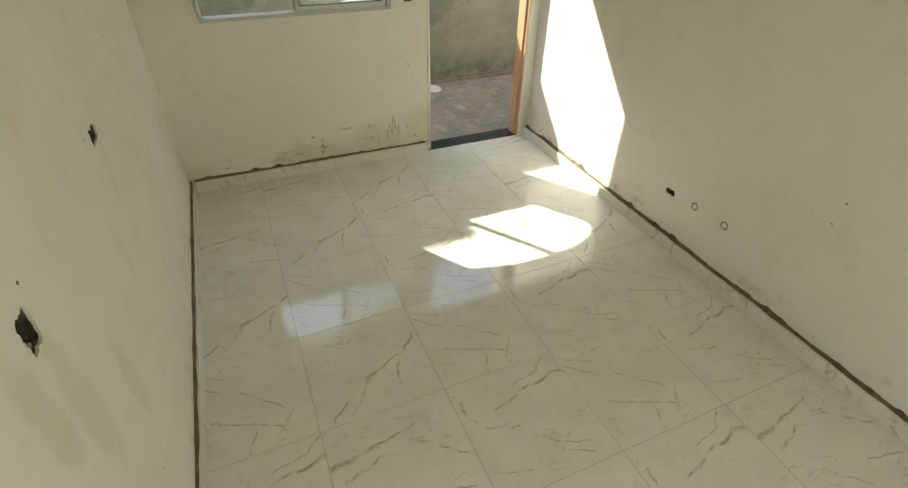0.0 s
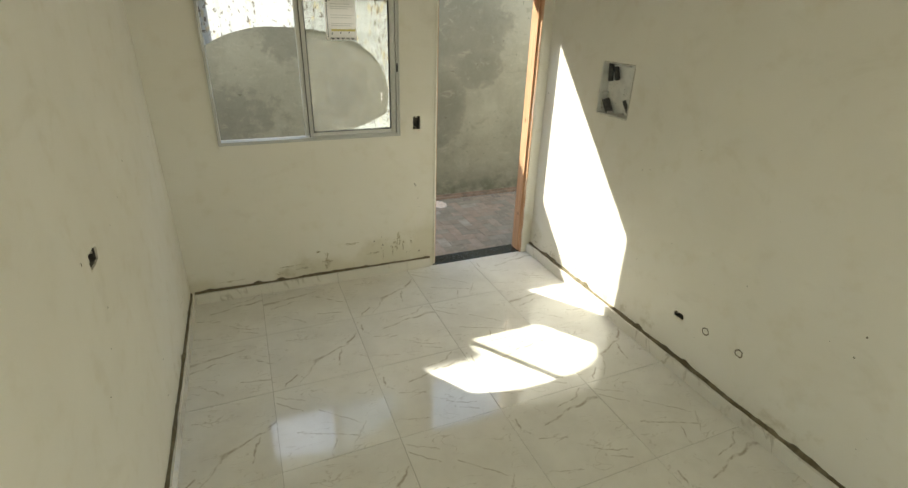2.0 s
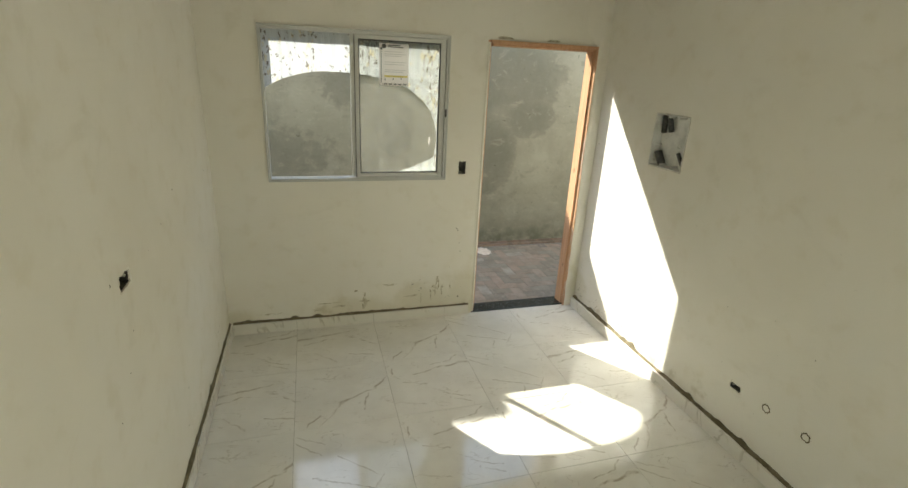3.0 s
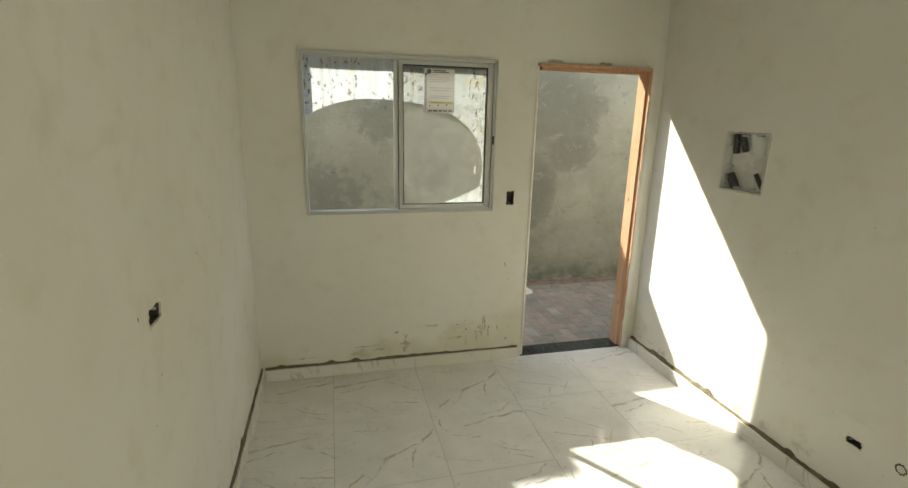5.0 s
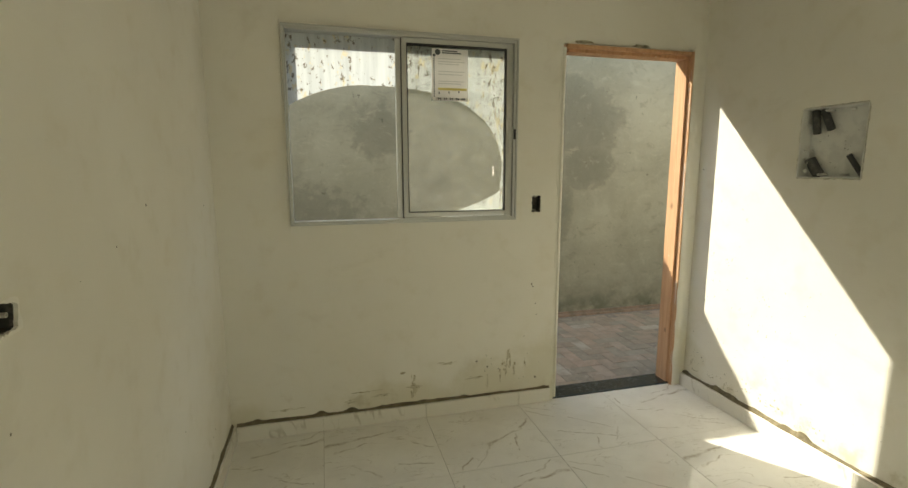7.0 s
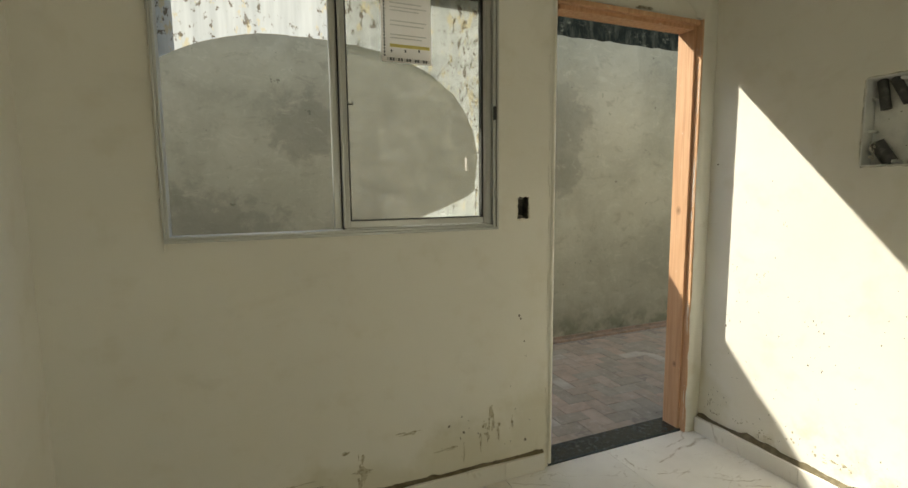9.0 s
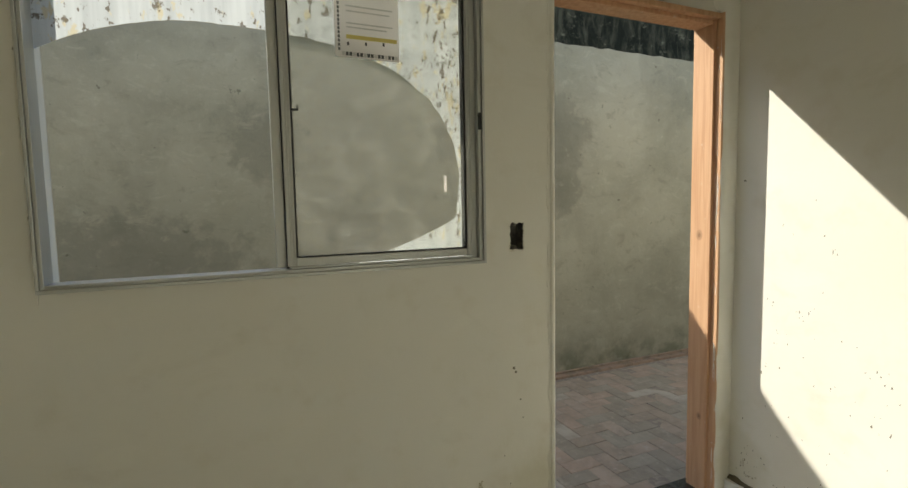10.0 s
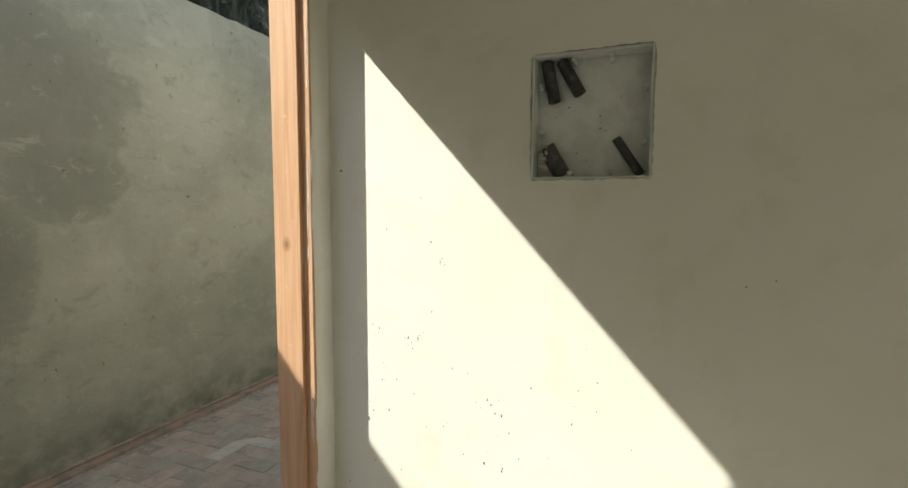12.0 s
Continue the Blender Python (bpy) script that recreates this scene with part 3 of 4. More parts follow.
part("jamb", jamb(DOOR[1] - 0.001, 2.7145, 2.701, -0.029), WOOD, door)
part("jamb", jamb(DOOR[0] + 0.001, 1.884, 1.906, 0.012), WOOD, door)
lintel = bmesh.new()
box(lintel, (1.885 + ox, -0.014, 2.106), (2.713 + ox, 0.014, DOOR[3] - 0.002), 0.002)
box(lintel, (1.907 + ox, 0.0145, 2.090), (2.705 + ox, 0.100, DOOR[3] - 0.002), 0.002)
part("head", lintel, WOOD, door)
pier = bmesh.new()
cols = []
for i in range(61):
    z = 2.60 * i / 60
    f = 1.0 if z < 2.14 else max(0.0, 1.0 - (z - 2.14) / 0.46)
    h = min(1.0, max(0.0, (z - 2.14) / 0.08))
    g = 0.03 * h
    e = 0.0025 * noise.noise((z * 7, 0.3, 0.0)) + 0.0012 * noise.noise((z * 31, 1.3, 0.0))
    cols.append([pier.verts.new(p) for p in ((2.7165 + e - 0.10 * h, FAR + 0.002 - 0.0015 * h, z), (2.7165 + e + g, FAR + 0.001 - 0.027 * f, z), (2.7205 + e + g, FAR + 0.001 - (0.0325 - e) * f, z), (2.760 + 0.55 * g, FAR + 0.001 - 0.034 * f, z), (W + 0.001, FAR + 0.001 - 0.031 * f, z))])
for a, b in zip(cols, cols[1:]):
    for j in range(4):
        pier.faces.new((a[j], a[j + 1], b[j + 1], b[j]))
tagged(link("wall_return", pier, PAINT, smooth=True), "thick hand-trowelled cream plaster beside the door frame", "wall", kind="structure")
strip = bmesh.new()
cols = []
for i in range(141):
    z = 0.012 + 2.10 * i / 140
    e = 0.003 * noise.noise((z * 9, 4.3, 0.0)) + 0.003 * noise.noise((z * 37, 2.3, 0.0))
    cols.append([strip.verts.new(p) for p in ((DOOR[0] - 0.004, FAR - 0.001, z), (DOOR[0] + 0.003, FAR - 0.006 + e, z), (DOOR[0] + 0.016 + e, FAR - 0.002 + e, z), (DOOR[0] + 0.018 + e, FAR + 0.0115, z))])
for a, b in zip(cols, cols[1:]):
    for j in range(3):
        strip.faces.new((a[j], a[j + 1], b[j + 1], b[j]))
tagged(link("plaster_fillet", strip, PAINT, smooth=True), "ragged cream plaster run along the door frame", "plaster", kind="structure")
tagged(link("door_sill", boxed((DOOR[0] + 0.001, FAR - 0.002, -0.05), (DOOR[1] - 0.001, OUT - 0.002, 0.010), 0.003), GRANITE), "dark green polished granite door threshold", "threshold", kind="structure")


# ---- window ----
x0, x1, z0, z1 = WIN
wy = 3.988
window = base_at("window_1", x0, FAR, z0, "half-open aluminium sliding window with dusty panes", "window", kind="structure")


def wbox(a, b, bevel=0.0015):
    return boxed((a[0] - x0, a[1] - FAR, a[2] - z0), (b[0] - x0, b[1] - FAR, b[2] - z0), bevel)


frame_bm = bmesh.new()


def bar(bm, a, b, bevel=0.0015):
    return box(bm, (a[0] - x0, a[1] - FAR, a[2] - z0), (b[0] - x0, b[1] - FAR, b[2] - z0), bevel)


bar(frame_bm, (x0 - 0.004, wy - 0.006, z0 - 0.004), (x1 + 0.004, 4.056, z0 + 0.006))
bar(frame_bm, (x0 + 0.0135, wy + 0.002, z0 + 0.0062), (1.5655, 4.056, z0 + 0.0095), 0)
bar(frame_bm, (x0 + 0.0135, wy - 0.002, z0 + 0.0097), (1.5655, 4.056, z0 + 0.017))
bar(frame_bm, (x0 - 0.004, wy - 0.006, z1 - 0.006), (x1 + 0.004, 4.056, z1 + 0.004))
bar(frame_bm, (x0 + 0.0135, wy, z1 - 0.022), (1.5655, 4.056, z1 - 0.0065))
bar(frame_bm, (x0 - 0.004, wy - 0.006, z0 + 0.0063), (x0 + 0.004, 4.056, z1 - 0.0063))
bar(frame_bm, (x0 + 0.0045, wy, z0 + 0.0063), (x0 + 0.013, 4.056, z1 - 0.0063))
bar(frame_bm, (1.581, wy - 0.006, z0 + 0.0063), (x1 + 0.004, 4.056, z1 - 0.0063))
bar(frame_bm, (1.5765, wy + 0.004, z0 + 0.0063), (1.5805, 4.056, z1 - 0.0063), 0)
bar(frame_bm, (1.566, wy - 0.002, z0 + 0.0063), (1.576, 4.056, z1 - 0.0063))
bar(frame_bm, (1.548, wy + 0.018, z0 + 0.0175), (1.5655, 4.056, z1 - 0.0225))
bar(frame_bm, (0.95, wy + 0.004, z0 + 0.0175), (1.5475, wy + 0.009, z0 + 0.0235))
part("window_frame", frame_bm, ALU, window)


def sash(left, right, low, high, y, stile_l, stile_r):
    s = wbox((left, y, low), (left + stile_l, y + 0.022, high))
    ob = part("sash", s, ALU, window)
    part("stile", wbox((right - stile_r, y, low), (right, y + 0.022, high)), ALU, ob)
    part("rail", wbox((left + stile_l + 0.0005, y + 0.001, low), (right - stile_r - 0.0005, y + 0.021, low + 0.024)), ALU, ob)
    part("rail", wbox((left + stile_l + 0.0005, y + 0.001, high - 0.024), (right - stile_r - 0.0005, y + 0.021, high)), ALU, ob)
    gl, gr, gb, gt = left + stile_l, right - stile_r, low + 0.024, high - 0.024
    seal = bmesh.new()
    bar(seal, (gl + 0.0005, y + 0.0035, gb), (gl + 0.0055, y + 0.018, gt), 0)
    bar(seal, (gr - 0.007, y + 0.0035, gb), (gr - 0.0005, y + 0.018, gt), 0)
    bar(seal, (gl + 0.006, y + 0.0035, gb + 0.0005), (gr - 0.0075, y + 0.018, gb + 0.005), 0)
    bar(seal, (gl + 0.006, y + 0.0035, gt - 0.006), (gr - 0.0075, y + 0.018, gt - 0.0005), 0)
    part("gasket", seal, GASKET, ob, "black rubber glazing gasket")
    pane = part("pane", wbox((gl + 0.001, y + 0.0095, gb + 0.001), (gr - 0.001, y + 0.0135, gt - 0.001), 0), GLASS, ob, "dusty clear glass pane")
    return ob


inner = sash(0.9435, 1.5465, 1.173, 2.106, 3.998, 0.0245, 0.020)
outer = sash(0.914, 1.5475, 1.170, 2.106, 4.026, 0.027, 0.014)
# black strip stands in for the shade in the gap between the sashes
part("groove_strip", wbox((0.9415, 4.012, 1.166), (0.9485, 4.026, 2.107), 0), GASKET, window, "black strip in the gap between the sashes")
part("catch", wbox((1.5655, wy - 0.008, 1.596), (1.578, wy + 0.0005, 1.652), 0.003), GASKET, window, "black plastic window catch")
for a, b in ((0.9535, 0.9560), (0.9615, 0.9650)):
    part("rib", wbox((a, 3.9935, 1.1735), (b, 3.9978, 2.1055), 0.0008), ALU, inner, "bright raised rib of the meeting stile")
for a, b in ((1.5305, 1.5335), (1.5405, 1.5435)):
    part("rib", wbox((a, 3.9945, 1.1735), (b, 3.9978, 2.1055), 0.0008), ALU, inner)
part("hook", wbox((0.968, 3.989, 1.626), (0.990, 3.9975, 1.631), 0.002), GASKET, inner, "black latch hook on the meeting stile")
part("hook_tip", wbox((0.986, 3.989, 1.6315), (0.990, 3.9975, 1.641), 0.002), GASKET, inner)

# film stretched over the outside of the window, with a large torn hole
film = bmesh.new()
r = random.Random(11)
edge, rim = [], []
xa, xb, za, zb = x0 + 0.002, x1 - 0.002, z0 + 0.004, z1 - 0.004
STEPS = 150
for i in range(STEPS + 1):
    s = i / STEPS
    if s < 0.72:
        q = s / 0.72
        a = math.radians(127 - 127 * q)
        c = math.cos(a)
        px, pz = 0.80 + 0.725 * (c ** 0.8 if c > 0 else -((-c) ** 1.0)), 1.42 + 0.45 * max(0.0, math.sin(a)) ** (0.9 if c > 0 else 1.35)
    else:
        q = (s - 0.72) / 0.28
        if q < 0.3:
            px, pz = 1.525 - 0.010 * q / 0.3, 1.42 - 0.11 * q / 0.3
        else:
            q = (q - 0.3) / 0.7
            px, pz = 1.515 - 0.345 * q, 1.31 - 0.135 * q ** 0.7
    wob = 0.007 * noise.noise((px * 6, pz * 6, 0.5)) + 0.003 * noise.noise((px * 30, pz * 30, 2.5))
    px, pz = px + wob, pz + wob
    px = max(px, xa)
    if s < 0.55:
        qx, qz = xa + (xb - xa) * s / 0.55, zb
    elif s < 0.85:
        qx, qz = xb, zb + (za - zb) * (s - 0.55) / 0.30
    else:
        qx, qz = xb + (1.17 - xb) * (s - 0.85) / 0.15, za
    edge.append((px, max(pz, za + 0.0005)))
    rim.append((qx, qz))
grid = []
for (px, pz), (qx, qz) in zip(edge, rim):
    line = []
    for j in range(9):
        t = j / 8
        x, z = px + (qx - px) * t, pz + (qz - pz) * t
        line.append(film.verts.new((x - x0, 0.062 + 0.004 * noise.noise((x * 4, z * 4, 1.0)), z - z0)))
    grid.append(line)
for a, b in zip(grid, grid[1:]):
    for j in range(8):
        film.faces.new((a[j], b[j], b[j + 1], a[j + 1]))
scrap = bmesh.new()
box(scrap, (1.470 - x0, 0.0605, 1.392 - z0), (1.479 - x0, 0.0620, 1.446 - z0), 0.0005)
part("film_scrap", scrap, PAPER, window, "curled white scrap of film")
part("plastic_film", film, FILM, window, "torn milky plastic film spattered with plaster", True)

# sticker on the inner pane
label = base_at("sticker", 1.105, 4.0070, 1.795, "white printed maker's sticker with a yellow stripe on the glass", "sticker")
leaf = bmesh.new()
leaf.faces.new([leaf.verts.new((x, -0.0003, z)) for x, z in ((0, 0), (0.199, 0), (0.199, 0.268), (0, 0.268))])
part("sheet", leaf, PAPER, label)
for k in range(17):
    part("side_rule", boxed((0.009, -0.0012, 0.020 + 0.012 * k), (0.015, -0.0007, 0.0285 + 0.012 * k)), INK, label)
part("arrow_head", boxed((0.006, -0.0012, 0.226), (0.020, -0.0007, 0.240)), INK, label)
for k in range(16):
    part("bottom_rule", boxed((0.020 + 0.011 * k, -0.0012, 0.006), (0.0285 + 0.011 * k, -0.0007, 0.017)), INK if k % 3 else FAINT, label)
part("stripe", boxed((0.034, -0.0012, 0.056), (0.192, -0.0007, 0.068)), YELLOW, label, "yellow printed stripe")
seal_bm = bmesh.new()
bmesh.ops.create_cone(seal_bm, cap_ends=True, segments=20, radius1=0.015, radius2=0.015, depth=0.0005, matrix=pose(0.032, -0.001, 0.250, 90))
part("round_emblem", seal_bm, INK, label)
for k, (a, b, z) in enumerate(((0.055, 0.14, 0.254), (0.055, 0.16, 0.244), (0.035, 0.16, 0.215), (0.035, 0.18, 0.200), (0.035, 0.15, 0.188), (0.035, 0.18, 0.150), (0.035, 0.17, 0.135), (0.035, 0.18, 0.100), (0.035, 0.16, 0.088))):
    part("text_line", boxed((a, -0.0012, z), (b, -0.0007, z + (0.006 if k < 2 else 0.004))), INK if k < 2 else FAINT, label)
for k in range(3):
    part("mark", boxed((0.036 + 0.055 * k, -0.0012, 0.036 + 0.004 * k), (0.042 + 0.055 * k, -0.0007, 0.046 + 0.004 * k)), INK, label)


# ---- electrical openings ----
def electrical_box():
    """A deep plastic tray let into the wall, with conduit stubs; its width runs along y, its mouth faces -x."""
    wide, high, deep = BOX[1] - BOX[0], BOX[3] - BOX[2], 0.066
    ob = base_at("electrical_box", W, BOX[1], BOX[2], "empty grey plastic electrical box with black conduit stubs", "electrical box")

    def place(u, v, d):
        return (d, -u * wide, (1 - v) * high)

    t, e = 0.004, 0.0015
    part("back_panel", boxed((deep - t, -wide + e, e), (deep, -e, high - e)), BOX_GREY, ob)
    for lo, hi in (((-0.003, -t - e, e), (deep - t - 0.0005, -e, high - e)),
                   ((-0.003, -wide + e, e), (deep - t - 0.0005, -wide + e + t, high - e)),
                   ((-0.003, -wide + e + t + 0.0005, e), (deep - t - 0.0005, -e - t - 0.0005, e + t)),
                   ((-0.003, -wide + e + t + 0.0005, high - e - t), (deep - t - 0.0005, -e - t - 0.0005, high - e))):
        part("side_panel", boxed(lo, hi, 0.001), BOX_GREY, ob)
    for a, b, q in (((0.10, 0.03), (0.18, 0.36), 0.018), ((0.23, 0.03), (0.40, 0.31), 0.018), ((0.26, 0.97), (0.11, 0.73), 0.026), ((0.92, 0.97), (0.71, 0.68), 0.013)):
        part("conduit", rod(place(*a, 0.044), place(*b, 0.034), q, 14, 12, 0.02), CONDUIT, ob, "black corrugated conduit stub", True)
    for u, v in ((0.07, 0.24), (0.06, 0.60), (0.35, 0.05), (0.66, 0.05), (0.33, 0.95), (0.66, 0.95), (0.94, 0.30), (0.94, 0.72)):
        part("screw_boss", rod(place(u, v, deep - t), place(u, v, 0.01), 0.006, 0, 10, 0.004), BOX_GREY, ob, "", True)
    drop = bmesh.new()
    for k in range(16):
        y, z = -wide * rng.uniform(0.12, 0.9), high * rng.uniform(0.1, 0.9)
        q = rng.uniform(0.0008, 0.0024)
        box(drop, (deep - t - 0.002, y - q, z - q * 0.7), (deep - t - 0.0002, y + q, z + q * 0.7))
    smear = bmesh.new()
    for k in range(34):
        c = Vector(place(rng.uniform(0.07, 0.14), rng.uniform(0.72, 0.92), 0.012))
        bmesh.ops.create_icosphere(smear, subdivisions=1, radius=rng.uniform(0.001, 0.0032), matrix=Matrix.Translation(c) @ Matrix.Diagonal((0.5, 1, 2.2, 1)))
    part("plaster_smear", smear, SPLASH, ob, "white plaster smeared on a conduit")
    lipb = bmesh.new()
    ins, outs = [], []
    rl = random.Random(5)
    for k in range(96):
        a = k * math.tau / 96
        q = 1 / max(abs(math.cos(a)) / (wide / 2), abs(math.sin(a)) / (high / 2))
        for store, f, d in ((ins, 1.0, -0.0035), (outs, 1.0 + rl.uniform(0.008, 0.035), -0.0006)):
            store.append(lipb.verts.new((d, -wide / 2 + q * f * math.cos(a), high / 2 + q * f * math.sin(a))))
    for k in range(96):
        j = (k + 1) % 96
        lipb.faces.new((ins[k], ins[j], outs[j], outs[k]))
    part("broken_plaster", lipb, SPLASH, ob, "ragged grey plaster edge")
    ob2 = part("dirt", drop, SPECK, ob, "dark specks of dirt")
    ob2["kind"] = "stuff"
    return ob


electrical_box()


def outlet(name, wall, u0, u1, za, zb, label):
    """A small wiring box set back in the wall; ragged broken plaster around its mouth."""
    inward = {"north": Vector((0, 1, 0)), "west": Vector((-1, 0, 0)), "east": Vector((1, 0, 0))}[wall]
    along = Vector((1, 0, 0)) if wall == "north" else Vector((0, 1, 0))
    ob = base_at(name, *onto(wall, (u0 + u1) / 2, (za + zb) / 2), label, "wiring box", "open wiring boxes")
    wu, wz, deep = (u1 - u0) / 2, (zb - za) / 2, 0.05
    cup = bmesh.new()

    def brick(ua, ub, va, vb, da, db):
        ps = [along * u + Vector((0, 0, v)) + inward * d for u, v, d in ((ua, va, da), (ub, vb, db))]
        box(cup, [min(a, b) for a, b in zip(*ps)], [max(a, b) for a, b in zip(*ps)])

    e = 0.001
    brick(-wu + e, wu - e, -wz + e, wz - e, deep, deep + 0.003)
    brick(-wu + e, -wu + 0.005, -wz + e, wz - e, 0.006, deep - 0.0005)
    brick(wu - 0.005, wu - e, -wz + e, wz - e, 0.006, deep - 0.0005)
    brick(-wu + 0.0055, wu - 0.0055, -wz + e, -wz + 0.005, 0.006, deep - 0.0005)
    brick(-wu + 0.0055, wu - 0.0055, wz - 0.005, wz - e, 0.006, deep - 0.0005)
    part("cup", cup, BOX_BLACK, ob)
    for side in (-1, 1):
        if wu > wz:
            a, b = along * side * (wu - 0.012), along * side * (wu - 0.024)
        else:
            a, b = Vector((0, 0, side * (wz - 0.012))), Vector((0, 0, side * (wz - 0.024)))
        part("lug", rod(a + inward * 0.048, a + inward * 0.012, 0.005, 0, 8, 0.004), SPLASH, ob)
    rr = random.Random(int(u0 * 1000))
    lip = bmesh.new()
    count = 44
    ins, outs, low = [], [], []
    for k in range(count):
        a = k * math.tau / count
        ca, sa = math.cos(a), math.sin(a)
        s = 1 / max(abs(ca) / wu, abs(sa) / wz)
        m = rr.uniform(0.80, 1.0)
        o = rr.uniform(1.03, 1.12)
        ins.append(lip.verts.new(along * ca * s * m + Vector((0, 0, sa * s * m)) - inward * 0.001))
        outs.append(lip.verts.new(along * ca * s * o + Vector((0, 0, sa * s * o)) - inward * 0.0005))
        low.append(lip.verts.new(along * ca * s * m + Vector((0, 0, sa * s * m)) + inward * 0.006))
    for k in range(count):
        j = (k + 1) % count
        lip.faces.new((ins[k], ins[j], outs[j], outs[k]))
        lip.faces.new((ins[k], ins[j], low[j], low[k]))
    part("broken_plaster", lip, PAINT, ob, "ragged plaster edge")
    return ob


outlet("switch_box", "north", *SWITCH, "empty black switch box with bare plaster edges beside the doorway")
outlet("outlet_box", "west", *OUTLETS[0], "empty black outlet box chipped into the cream wall")
outlet("outlet_box", "west", *OUTLETS[1], "larger empty black outlet box with ragged edges")
outlet("conduit_hole", "east", *STUB, "small dark conduit hole low in the cream wall")

# plugged round holes low on the east wall
for y, z in ((2.055, 0.368), (1.837, 0.373)):
    ring = bmesh.new()
    rr = random.Random(int(y * 100))
    outs, tops, ins = [], [], []
    for k in range(22):
        a = k * math.tau / 22
        q = 0.021 * rr.uniform(0.88, 1.12)
        for store, f, d in ((outs, 1.12, 0.0005), (tops, 1.0, 0.0035), (ins, 0.80, 0.0005)):
            store.append(ring.verts.new((-d, q * f * math.cos(a), q * f * math.sin(a))))
    for m, n2 in ((outs, tops), (tops, ins)):
        for k in range(22):
            j = (k + 1) % 22
            ring.faces.new((m[k], m[j], n2[j], n2[k]))
    ob = tagged(link("plugged_hole", ring, MORTAR), "round mortar-plugged pipe hole in the cream wall", "plugged hole", "plugged holes")
    ob.location = (W, y, z)

# ---- wall wear ----
r = random.Random(21)
marks = bmesh.new()
for k in range(34):
    q = r.uniform(0.0008, 0.0020)
    fleck(marks, "east", r.triangular(2.7, 3.90, 3.5), r.triangular(0.11, 0.8, 0.2), q, q * r.uniform(0.9, 2.4), 0.0010, r, 7)
# a peppering of small pits in the sunlit plaster, some in short trails
for y, z, count, wide, high in ((3.66, 0.90, 7, 0.03, 0.03), (3.76, 0.72, 7, 0.05, 0.06), (3.60, 0.72, 9, 0.08, 0.08), (3.42, 0.72, 5, 0.03, 0.02), (3.38, 0.60, 9, 0.06, 0.05), (3.18, 0.80, 6, 0.05, 0.05), (3.80, 0.92, 4, 0.02, 0.02),
                                (3.62, 1.25, 3, 0.05, 0.06), (3.86, 0.20, 9, 0.04, 0.05), (3.55, 0.16, 10, 0.10, 0.04), (3.20, 0.20, 8, 0.12, 0.05), (3.75, 0.45, 6, 0.07, 0.08)):
    for k in range(count):
        q = r.uniform(0.0010, 0.0027)
        fleck(marks, "east", y + r.gauss(0, 1) * wide, max(0.11, z + r.gauss(0, 1) * high), q, q * r.uniform(0.8, 2.6), 0.0010, r, 7)
for y, z, a, b in ((3.926, 1.425, 0.005, 0.006), (3.579, 1.145, 0.002, 0.016), (3.573, 1.155, 0.006, 0.002), (3.654, 0.901, 0.003, 0.013), (3.758, 0.655, 0.005, 0.007), (3.426, 0.741, 0.005, 0.008), (3.415, 0.728, 0.004, 0.006),
                   (3.435, 0.543, 0.006, 0.008), (3.380, 0.53, 0.005, 0.006), (3.180, 0.708, 0.004, 0.006), (2.715, 1.140, 0.005, 0.0025), (3.762, 1.241, 0.002, 0.009), (3.783, 0.753, 0.005, 0.005), (3.834, 0.615, 0.007, 0.010), (3.643, 1.337, 0.003, 0.004)):
    fleck(marks, "east", y, z, 0.6 * a, 0.7 * b, 0.0008, r, 9)
for k in range(18):
    q = r.uniform(0.001, 0.0028)
    fleck(marks, "east", r.uniform(0.4, 2.8), r.uniform(0.15, 1.6), q, q * r.uniform(0.7, 1.6), 0.0012, r, 7)
for y, z, q in ((1.357, 0.804, 0.006), (1.368, 0.692, 0.005), (3.93, 1.425, 0.004)):
    fleck(marks, "east", y, z, q, q, 0.0012, r, 8)
tagged(link("gouges_east", marks, SPECK), "small dark gouges in the cream plaster", "wall marks", kind="stuff")
marks = bmesh.new()
for k in range(15):
    q = r.uniform(0.0015, 0.0035)
    fleck(marks, "north", r.triangular(1.2, 1.84, 1.65), r.triangular(0.11, 0.45, 0.2), q * 0.8, q * r.uniform(0.8, 2.4), 0.0012, r, 7)
for u, z, q in ((1.704, 0.752, 0.007), (1.712, 0.736, 0.006), (1.73, 0.63, 0.004), (1.36, 0.30, 0.007), (1.43, 0.26, 0.007), (1.74, 0.16, 0.008), (1.74, 0.56, 0.003)):
    fleck(marks, "north", u, z, q, q, 0.0012, r, 8)
tagged(link("gouges_north", marks, SPECK), "small dark gouges near the doorway", "wall marks", kind="stuff")
marks = bmesh.new()
